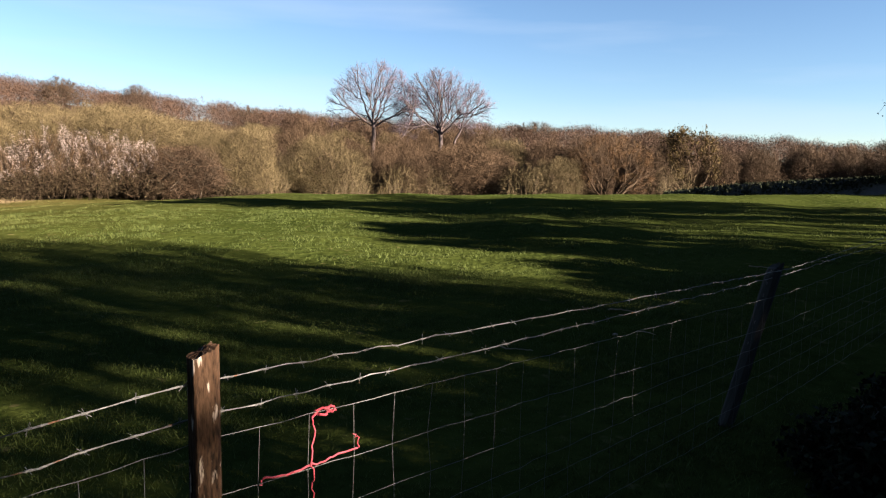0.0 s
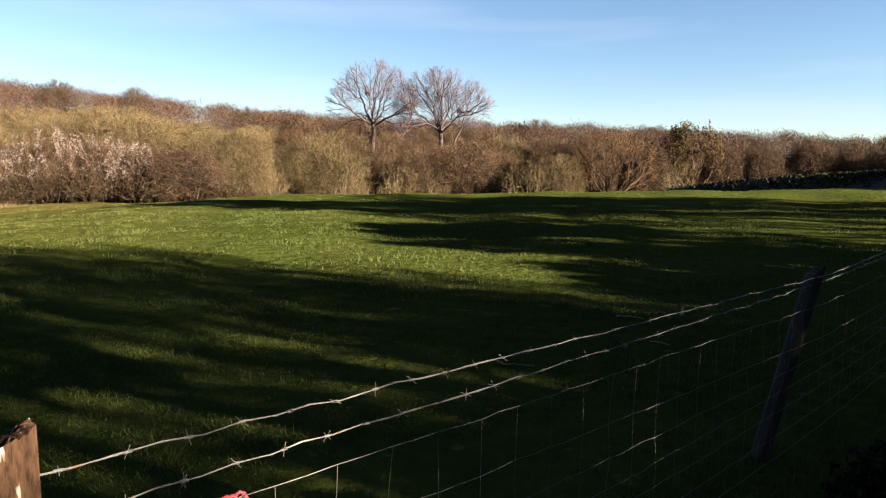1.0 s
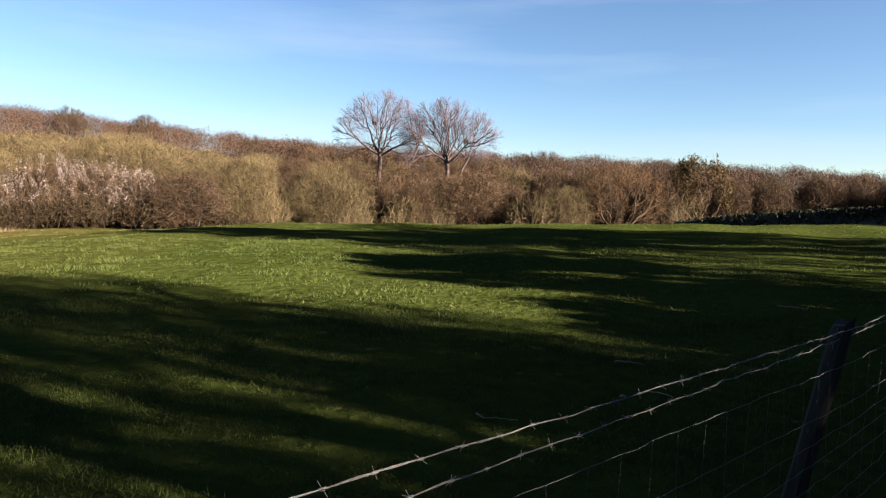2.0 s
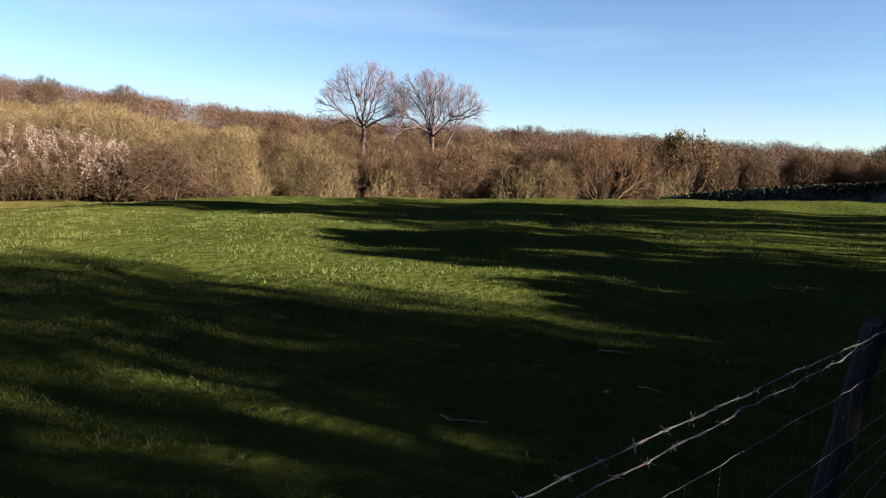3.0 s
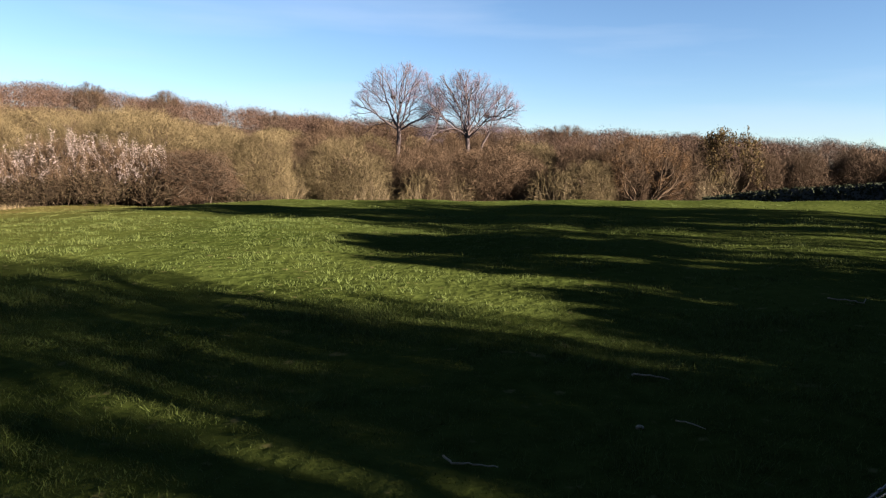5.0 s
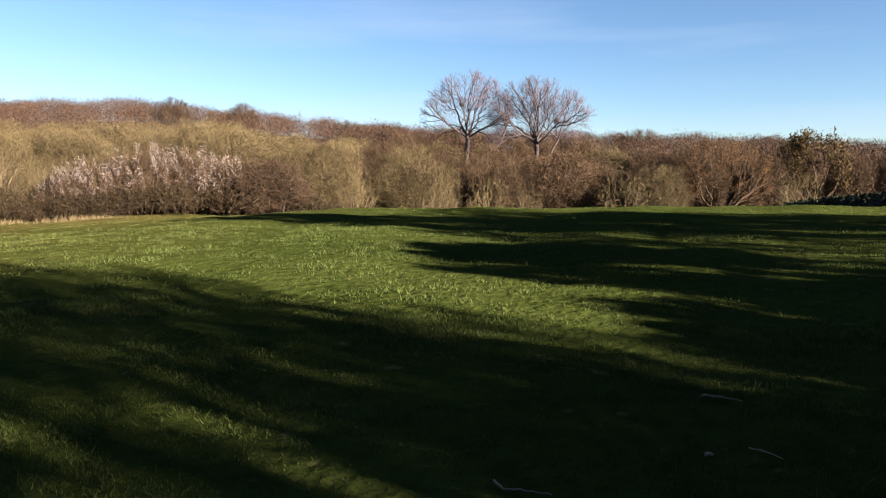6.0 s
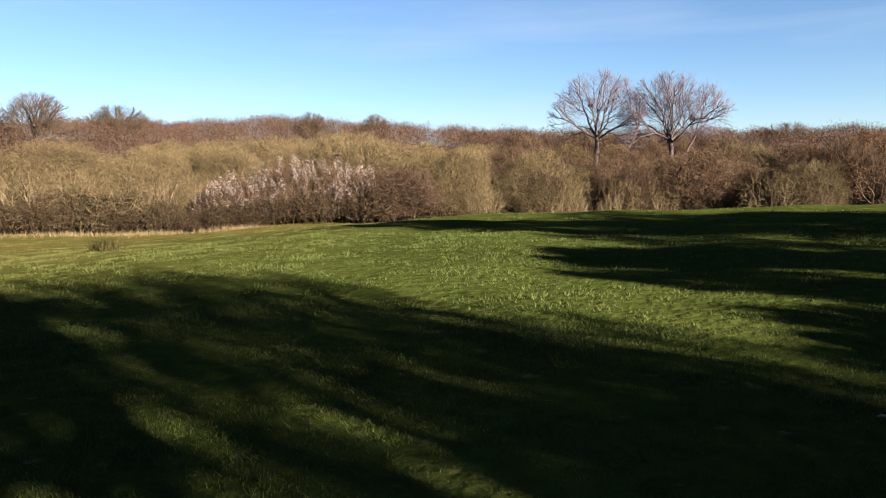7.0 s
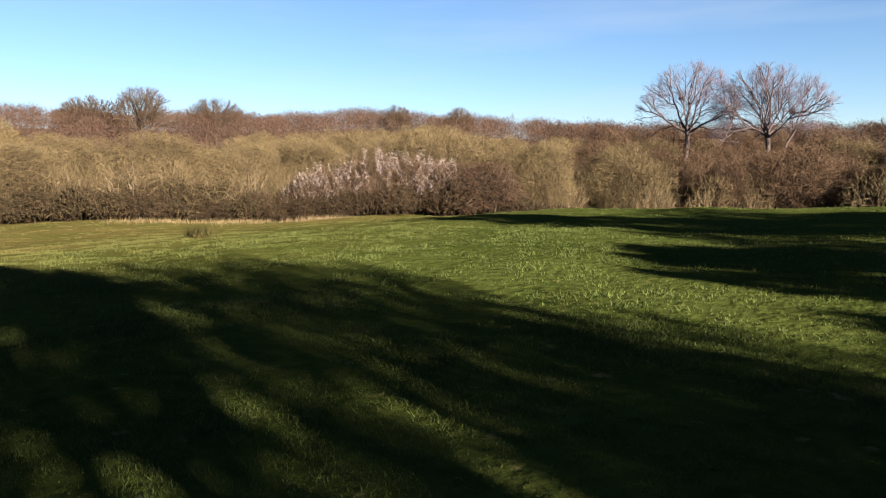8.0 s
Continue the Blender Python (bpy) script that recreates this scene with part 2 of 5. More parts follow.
# ---- mesh makers ----
def mesh_from(name, verts, faces, mat, smooth_faces=False):
    """verts: n x 3; faces: list of integer arrays (triangles or quads)."""
    verts = np.asarray(verts, np.float32)
    me = bpy.data.meshes.new(name)
    me.vertices.add(len(verts))
    me.vertices.foreach_set("co", verts.ravel())
    blocks = [np.asarray(f, np.int32) for f in faces if len(f)]
    loops = np.concatenate([b.ravel() for b in blocks])
    sizes = np.concatenate([np.full(len(b), b.shape[1], np.int32) for b in blocks])
    starts = np.concatenate([[0], np.cumsum(sizes)[:-1]]).astype(np.int32)
    me.loops.add(len(loops))
    me.loops.foreach_set("vertex_index", loops)
    me.polygons.add(len(sizes))
    me.polygons.foreach_set("loop_start", starts)
    me.polygons.foreach_set("loop_total", sizes)
    if smooth_faces:
        me.polygons.foreach_set("use_smooth", np.ones(len(sizes), bool))
    me.materials.append(mat)
    me.update(calc_edges=True)
    return me


def part_mesh(name, me, parent=None, label=""):
    ob = new(name, me)
    if parent is not None:
        ob.parent = parent
    if label:
        ob["label"] = label
    return ob


def part(name, bm, mat, parent=None, label="", smooth_faces=False):
    me = bpy.data.meshes.new(name)
    bm.to_mesh(me)
    bm.free()
    me.materials.append(mat)
    if smooth_faces:
        me.polygons.foreach_set("use_smooth", np.ones(len(me.polygons), bool))
    return part_mesh(name, me, parent, label)


def unit(v):
    return v / np.maximum(np.linalg.norm(v, axis=-1, keepdims=True), 1e-9)


def rods(p0, p1, r0, r1, sides=3):
    """Many tapered rods at once; r1 of 0 makes spikes."""
    p0, p1 = np.atleast_2d(p0).astype(float), np.atleast_2d(p1).astype(float)
    n = len(p0)
    r0, r1 = np.broadcast_to(r0, n), np.broadcast_to(r1, n)
    d = unit(p1 - p0)
    ref = np.where(np.abs(d[:, 2:3]) > 0.9, [[1.0, 0, 0]], [[0, 0, 1.0]])
    a = unit(np.cross(d, ref))
    b = np.cross(d, a)
    ang = np.arange(sides) * 2 * np.pi / sides
    ring = a[:, None] * np.cos(ang)[None, :, None] + b[:, None] * np.sin(ang)[None, :, None]
    low = p0[:, None] + ring * r0[:, None, None]
    if np.all(r1 <= 1e-6):
        v = np.concatenate([low, p1[:, None]], 1)
        base = np.arange(n)[:, None] * (sides + 1)
        k = np.arange(sides)
        f = np.stack([base + k, base + (k + 1) % sides, np.broadcast_to(base + sides, (n, sides))], -1).reshape(-1, 3)
        return v.reshape(-1, 3), f
    high = p1[:, None] + ring * r1[:, None, None]
    v = np.concatenate([low, high], 1)
    base = np.arange(n)[:, None] * (2 * sides)
    k = np.arange(sides)
    f = np.stack([base + k, base + (k + 1) % sides, base + sides + (k + 1) % sides, base + sides + k], -1).reshape(-1, 4)
    return v.reshape(-1, 3), f


def tube(pts, r, sides=4):
    """One unbroken wire or stick through the points; r may taper."""
    pts = np.asarray(pts, float)
    r = np.broadcast_to(r, len(pts))
    d = unit(np.gradient(pts, axis=0))
    ref = np.array([[0.31, 0.17, 0.94]]) if np.abs(d[:, 2]).mean() < 0.7 else np.array([[0.94, 0.31, 0.17]])
    a = unit(np.cross(d, ref))
    b = np.cross(d, a)
    ang = np.arange(sides) * 2 * np.pi / sides
    v = pts[:, None] + (a[:, None] * np.cos(ang)[None, :, None] + b[:, None] * np.sin(ang)[None, :, None]) * r[:, None, None]
    base, k = np.arange(len(pts) - 1)[:, None] * sides, np.arange(sides)
    f = np.stack([base + k, base + (k + 1) % sides, base + sides + (k + 1) % sides, base + sides + k], -1).reshape(-1, 4)
    return v.reshape(-1, 3), f


def slivers(rng, p0, p1, wide):
    """Very fine twigs, one tapering sliver each."""
    side = unit(np.cross(p1 - p0, rng.normal(size=p0.shape))) * wide
    return np.stack([p0 - side, p0 + side, p1], 1).reshape(-1, 3), np.arange(len(p0) * 3).reshape(-1, 3)


class Heap:
    """Collects pieces for one mesh."""
    def __init__(self):
        self.v, self.f, self.n = [], [], 0

    def add(self, v, f):
        self.v.append(v)
        self.f.append(np.asarray(f) + self.n)
        self.n += len(v)

    def mesh(self, name, mat, smooth_faces=False):
        tri = [f for f in self.f if f.shape[1] == 3]
        quad = [f for f in self.f if f.shape[1] == 4]
        blocks = ([np.concatenate(tri)] if tri else []) + ([np.concatenate(quad)] if quad else [])
        return mesh_from(name, np.concatenate(self.v), blocks, mat, smooth_faces)


def tuck(rng, p, centre, radii, play=0.10):
    """Draws points that reach past a rounded crown back to its outline."""
    q = (p - centre) / radii
    s = np.linalg.norm(q, axis=1, keepdims=True)
    return np.where(s > 1, centre + (p - centre) / np.maximum(s, 1e-6) * (1 - play * rng.uniform(0, 1, (len(p), 1)) ** 0.6 + 0.04 * rng.normal(size=(len(p), 1))), p)


def kept_in(p, q, centre, radii):
    """Shortens branches that would leave a rounded crown, keeping their direction."""
    for k in (0.8, 0.62, 0.45, 0.3, 0.18):
        far = np.linalg.norm((q - centre) / radii, axis=1, keepdims=True) > 1
        q = np.where(far, p + (q - p) * (k if k == 0.8 else 0.77), q)
    return q


def offshoots(rng, p0, p1, r, count, span, length, spread, lift, out=0.0, centre=None):
    """Children of the given branches: start points, end points and radii."""
    n = len(p0)
    idx = np.repeat(np.arange(n), count)
    t = rng.uniform(span[0], span[1], len(idx))[:, None]
    start = p0[idx] + (p1[idx] - p0[idx]) * t
    axis = p1[idx] - p0[idx]
    lens = np.linalg.norm(axis, axis=1, keepdims=True)
    d = unit(axis) * (1 - spread) + unit(rng.normal(size=(len(idx), 3))) * spread + np.array([[0, 0, lift]])
    if out and centre is not None:
        d += unit((start - centre) * [[1, 1, 0.4]]) * out
    size = lens * rng.uniform(length[0], length[1], len(idx))[:, None]
    return start, start + unit(d) * size, r[idx] * (1.0 - 0.55 * t[:, 0])


def bent(rng, p0, p1, r0, r1, wobble, heap, sides=4, steps=3):
    """Crooked branches in a few steps, added to a heap."""
    n = len(p0)
    lens = np.linalg.norm(p1 - p0, axis=1, keepdims=True)
    prev, rp = p0, np.broadcast_to(r0, n)
    for s in range(1, steps + 1):
        k = s / steps
        nxt = p0 + (p1 - p0) * k
        if s < steps:
            nxt = nxt + rng.normal(size=(n, 3)) * lens * wobble
        rn = np.broadcast_to(r0, n) * (1 - k) + np.broadcast_to(r1, n) * k
        heap.add(*rods(prev, nxt, rp, np.maximum(rn, 0.001), sides))
        prev, rp = nxt, rn


def flakes(rng, centres, size, stretch=1.6):
    """Small leaf quads with a fold, at any tilt."""
    n = len(centres)
    a = unit(rng.normal(size=(n, 3)))
    b = unit(np.cross(a, unit(rng.normal(size=(n, 3)))))
    s = (rng.uniform(0.6, 1.3, n) * size)[:, None]
    v = np.stack([centres - a * s * stretch, centres + b * s, centres + a * s * stretch, centres - b * s], 1)
    f = np.arange(n)[:, None] * 4 + np.arange(4)
    return v.reshape(-1, 3), f


# ---- ground, lane ----
def axis_steps(fine, reach, step):
    a = list(np.arange(0, fine + step, step))
    while a[-1] < reach:
        a.append(a[-1] + max(step, (a[-1] - fine) * 0.12 + step))
    a = np.array(a)
    return np.concatenate([-a[:0:-1], a])


def make_ground():
    xs, ys = axis_steps(22, 2500, 0.45), axis_steps(30, 2500, 0.45)
    gx, gy = np.meshgrid(xs, ys)
    v = np.stack([gx, gy, height(gx, gy)], -1).reshape(-1, 3)
    w, h = len(xs), len(ys)
    i = (np.arange(h - 1)[:, None] * w + np.arange(w - 1)).ravel()
    return mesh_from("ground", v, [np.stack([i, i + 1, i + w + 1, i + w], -1)], M_TURF, True)


tagged(new("ground", make_ground()), "grazed green pasture rising to a low brow", "ground", kind="structure")



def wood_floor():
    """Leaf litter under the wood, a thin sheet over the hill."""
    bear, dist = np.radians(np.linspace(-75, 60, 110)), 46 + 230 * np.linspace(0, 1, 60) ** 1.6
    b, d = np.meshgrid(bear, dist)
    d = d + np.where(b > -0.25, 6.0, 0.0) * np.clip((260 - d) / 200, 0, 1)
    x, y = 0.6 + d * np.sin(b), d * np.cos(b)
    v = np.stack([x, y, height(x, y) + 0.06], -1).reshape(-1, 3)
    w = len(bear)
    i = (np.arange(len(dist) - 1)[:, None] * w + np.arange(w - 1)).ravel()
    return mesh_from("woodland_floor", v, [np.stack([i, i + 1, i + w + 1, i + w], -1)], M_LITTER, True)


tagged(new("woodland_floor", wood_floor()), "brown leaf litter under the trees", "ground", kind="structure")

FENCE_DIR = np.array([0.752, 0.659])
LANE_SIDE = np.array([0.659, -0.752])


def make_lane():
    """A narrow tarmac lane beside the fence, slightly crowned."""
    along = np.linspace(-30, 40, 71)
    across = np.linspace(1.25, 3.35, 9)
    base = np.array([-0.28, 0.2])
    pts, w = [], len(across)
    for a in along:
        for k, c in enumerate(across):
            p = base + FENCE_DIR * a + LANE_SIDE * (c + 0.06 * math.sin(a * 1.3 + k))
            u = (k / (w - 1)) * 2 - 1
            pts.append((p[0], p[1], gz(*p) + 0.012 + 0.05 * (1 - u * u)))
    i = (np.arange(len(along) - 1)[:, None] * w + np.arange(w - 1)).ravel()
    return mesh_from("road", pts, [np.stack([i, i + w, i + w + 1, i + 1], -1)], M_TARMAC, True)


tagged(new("road", make_lane()), "narrow dark tarmac lane in deep shade", "road", kind="structure")


# ---- woody plants ----
def lobes(rng, n=22):
    """A lumpy outline: a factor on the radius for each direction."""
    axes, size = unit(rng.normal(size=(n, 3)) + [[0, 0, 0.4]]), rng.uniform(0.12, 0.38, n)
    return lambda d: 0.70 + np.max(np.exp((d @ axes.T - 1) * 15) * size, axis=1)


def shell(rng, count, centre, radii, length, twig_r, rise=0.35, low=-0.35):
    """Fine twigs over a lumpy rounded crown, pointing outwards and up, with more of them inside."""
    d = unit(rng.normal(size=(count * 2, 3)))
    d = d[d[:, 2] > low][:count]
    n = len(d)
    lump = lobes(rng)(d)[:, None]
    depth = 1.03 - 0.45 * rng.uniform(0, 1, (n, 1)) ** 1.8
    p = centre + d * radii * lump * depth
    way = unit(d * 0.7 + rng.normal(size=(n, 3)) * 0.65 + [[0, 0, rise]])
    size = length * rng.uniform(0.5, 1.9, (n, 1))
    return p - way * size * 0.6, p + way * size * 0.4, np.full(n, twig_r)


def shrub_meshes(seed, tall, wide, stems, twig_mat, stem_mat, twigs=7000, twig_r=0.013, lean=0.75, bud_mat=None, buds=0, bud_size=0.03, wood_r=0.035, up=0.25, twig_len=0.5, bud_name="bud_haze", core=0, fine=8):
    """A many-stemmed bush: stems, a haze of twigs over a lumpy dome, and buds or flowers where it bears them."""
    rng = np.random.default_rng(seed)
    ang = rng.uniform(0, 2 * np.pi, stems)
    rad = np.sqrt(rng.uniform(0, 1, stems))
    top = np.stack([np.cos(ang) * rad * wide * 0.36, np.sin(ang) * rad * wide * 0.36, tall * (0.80 - 0.42 * rad ** 2) * rng.uniform(0.7, 1.05, stems)], -1)
    foot = np.stack([np.cos(ang) * rad * wide * 0.36 * (1 - lean), np.sin(ang) * rad * wide * 0.36 * (1 - lean), np.full(stems, -0.15)], -1)
    wood, haze = Heap(), Heap()
    r = rng.uniform(0.6, 1.2, stems) * wood_r
    bent(rng, foot, top, r, r * 0.4, 0.05, wood, 4, 3)
    centre, radii = np.array([[0, 0, tall * 0.36]]), np.array([[wide * 0.5, wide * 0.5, tall * 0.64]])
    b0, b1, br = offshoots(rng, foot, top, r * 0.7, 6, (0.25, 0.98), (0.28, 0.5), 0.5, up, 0.35, centre)
    b1 = tuck(rng, b1, centre, radii * 0.76, 0.2)
    bent(rng, b0, b1, br, br * 0.35, 0.06, wood, 3, 2)
    t0, t1, tr = offshoots(rng, b0, b1, br, fine, (0.15, 1.0), (0.30, 0.65), 0.6, up, 0.15, centre)
    t0, t1 = tuck(rng, t0, centre, radii * 0.78, 0.2), tuck(rng, t1, centre, radii * 0.84, 0.1)
    haze.add(*rods(t0, t1, np.full(len(t0), twig_r), 0.0))
    s0, s1, sr = shell(rng, twigs, centre, radii, twig_len, twig_r, up)
    s0[:, 2], s1[:, 2] = np.maximum(s0[:, 2], 0.02), np.maximum(s1[:, 2], 0.02)
    haze.add(*slivers(rng, s0, s1, sr[:, None]))
    if core:                                                # old crossing wood inside
        c0, c1, cr = shell(rng, core, centre, radii * 0.74, 0.9, 0.022, up)
        c0[:, 2], c1[:, 2] = np.maximum(c0[:, 2], 0.02), np.maximum(c1[:, 2], 0.02)
        wood.add(*rods(c0, c1, cr, 0.008, 3))
    made = [("stem_frame", wood.mesh("stem_frame", stem_mat)), ("crown", haze.mesh("crown", twig_mat))]
    if bud_mat:
        pick = rng.integers(0, len(s0), buds)
        c = s0[pick] + (s1[pick] - s0[pick]) * rng.uniform(0.2, 1, (buds, 1)) + rng.normal(size=(buds, 3)) * 0.03
        if bud_name == "blossom":                           # flowers crowd along upright shoots
            high = np.flatnonzero((s0[:, 2] > tall * 0.22) & (np.hypot(s0[:, 0], s0[:, 1]) < wide * 0.5))
            root = s0[high[rng.integers(0, len(high), 240)]]
            tip = root + unit(rng.normal(size=(240, 3)) * 0.35 + root * [[0.12, 0.12, 0]] + [[0, 0, 1]]) * rng.uniform(0.4, 1.05, (240, 1))
            wood.add(*rods(root, tip, 0.014, 0.005, 3))
            pick = (rng.uniform(0, 1, buds) ** 1.3 * 240).astype(int)
            c = root[pick] + (tip[pick] - root[pick]) * rng.uniform(0.0, 1, (buds, 1)) + rng.normal(size=(buds, 3)) * 0.045
            made[0] = ("stem_frame", wood.mesh("stem_frame", stem_mat))
        v, f = flakes(rng, c, bud_size)
        made.append((bud_name, mesh_from(bud_name, v, [f], bud_mat)))
    return made


def plant(name, meshes, x, y, label, category, group="", turn=0.0, size=1.0, tall=1.0, sink=0.05):
    """Stands a bush or tree of shared meshes on the ground."""
    root = new(name)
    root.matrix_world = Matrix.LocRotScale((x, y, gz(x, y) - sink), Euler((0, 0, turn)), (size, size, size * tall))
    for part_name, me in meshes:
        ob = part_mesh(part_name, me, root)
        if part_name == "stem_frame":
            tagged(ob, kind="stuff")
    return tagged(root, label, category, group)


WILLOW = [shrub_meshes(s, 5.0, 6.2, 26, M_TWIG_OLIVE, M_BARK, 22000, 0.0065, 0.7, up=0.1, twig_len=0.40, core=700) for s in (11, 12, 13)]
HAZEL = [shrub_meshes(s, 5.0, 5.2, 24, M_TWIG_BROWN, M_BARK, 16000, 0.0075, 0.7, up=0.12, twig_len=0.42, core=700) for s in (21, 22)]
THORN = [shrub_meshes(s, 3.4, 4.6, 30, M_TWIG_DARK, M_BARK_DARK, 12000, 0.0075, 0.55, up=0.0, twig_len=0.45, core=1300) for s in (31, 32)]
BLACKTHORN = [shrub_meshes(s, 3.4, 4.0, 30, M_TWIG_BROWN, M_BARK_DARK, 5000, 0.010, 0.5, M_BLOSSOM, 11500, 0.0119, core=600, up=0.8, twig_len=0.6, bud_name="blossom") for s in (41, 42)]
COPPICE = [shrub_meshes(s, 3.6, 4.4, 22, M_TWIG_OLIVE, M_TWIG_PALE, 1300, 0.008, 0.70, wood_r=0.040, up=0.35, twig_len=0.45, fine=3) for s in (51, 52, 53)]
BRAMBLE = [shrub_meshes(s, 1.5, 3.6, 34, M_BRAMBLE, M_BRAMBLE, 1700, 0.012, 0.3, M_BRAMBLE_LEAF, 700, 0.03, wood_r=0.014, up=-0.05, bud_name="foliage") for s in (61, 62)]
IVY_PATCH = [shrub_meshes(63, 1.5, 3.4, 30, M_BRAMBLE, M_BRAMBLE, 700, 0.012, 0.3, M_BRAMBLE_LEAF, 3600, 0.030, wood_r=0.014, up=-0.05, bud_name="foliage")]


def tree_meshes(seed, tall, spread, trunk_r, twig_mat, bark, fork=0.35, limbs=7, counts=(4, 5, 6, 3), twig_r=0.018, leaf_mat=None, leaves=0, leaf_size=0.05, lift=0.3, leaders=2):
    """A bare tree: forked trunk, limbs, branches and fine twigs, with clinging leaves where it has them."""
    rng = np.random.default_rng(seed)
    wood, haze = Heap(), Heap()
    foot = np.array([[0, 0, -0.3]])
    crotch = np.array([[rng.normal() * 0.1, rng.normal() * 0.1, tall * fork]])
    bent(rng, foot, crotch, trunk_r * 1.1, trunk_r * 0.75, 0.015, wood, 8, 4)
    wood.add(*rods(np.array([[0, 0, -0.3]]), np.array([[0, 0, 0.5]]), trunk_r * 1.5, trunk_r * 1.02, 8))
    ang = np.arange(leaders) * 2 * np.pi / leaders + rng.uniform(0, 6)
    tips = crotch + np.stack([np.cos(ang) * spread * 0.22, np.sin(ang) * spread * 0.22, np.full(leaders, tall * (0.92 - fork))], -1) * rng.uniform(0.85, 1.05, (leaders, 1))
    base = np.repeat(crotch, leaders, 0)
    r = np.full(leaders, trunk_r * 0.62)
    bent(rng, base, tips, r, r * 0.25, 0.035, wood, 6, 5)
    ang = np.arange(limbs) * 2.399 + rng.uniform(0, 6)
    lb = foot + (crotch - foot) * rng.uniform(0.72, 1.0, (limbs, 1))
    reach = rng.uniform(0.33, 0.52, limbs) * spread
    lt = lb + np.stack([np.cos(ang) * reach, np.sin(ang) * reach, tall * rng.uniform(0.15, 0.48, limbs)], -1)
    lr = np.full(limbs, trunk_r * 0.42)
    bent(rng, lb, lt, lr, lr * 0.3, 0.05, wood, 5, 5)
    p0, p1, pr = np.concatenate([base, lb]), np.concatenate([tips, lt]), np.concatenate([r, lr])
    b0, b1, br = offshoots(rng, p0, p1, pr * 0.55, counts[0] * 2, (0.2, 1.0), (0.25, 0.5), 0.5, lift, 0.25, crotch)
    bent(rng, b0, b1, br, br * 0.35, 0.06, wood, 4, 3)
    c0, c1, cr = offshoots(rng, b0, b1, br * 0.6, counts[1], (0.2, 1.0), (0.35, 0.6), 0.5, lift, 0.1, crotch)
    bent(rng, c0, c1, cr, cr * 0.4, 0.06, wood, 3, 2)
    crown = (np.array([[0, 0, tall * (0.45 + fork * 0.35)]]), np.array([[spread * 0.5, spread * 0.5, tall * (0.55 - fork * 0.35)]]))
    d0, d1, dr = offshoots(rng, c0, c1, cr, counts[2], (0.15, 1.0), (0.4, 0.75), 0.5, lift)
    d1 = tuck(rng, d1, *crown)
    haze.add(*rods(d0, d1, np.full(len(d0), twig_r), 0.0))
    e0, e1, er = offshoots(rng, d0, d1, dr, counts[3], (0.2, 1.0), (0.4, 0.8), 0.55, lift)
    e1 = tuck(rng, e1, *crown)
    haze.add(*rods(e0, e1, np.full(len(e0), twig_r * 0.75), 0.0))
    made = [("trunk", wood.mesh("trunk", bark)), ("crown", haze.mesh("crown", twig_mat))]
    if leaf_mat:
        pick = rng.integers(0, len(e0), leaves)
        c = e0[pick] + (e1[pick] - e0[pick]) * rng.uniform(0.1, 1, (leaves, 1)) + rng.normal(size=(leaves, 3)) * 0.05
        made.append(("leaves", mesh_from("leaves", *(lambda vf: (vf[0], [vf[1]]))(flakes(rng, c, leaf_size)), leaf_mat)))
    return made


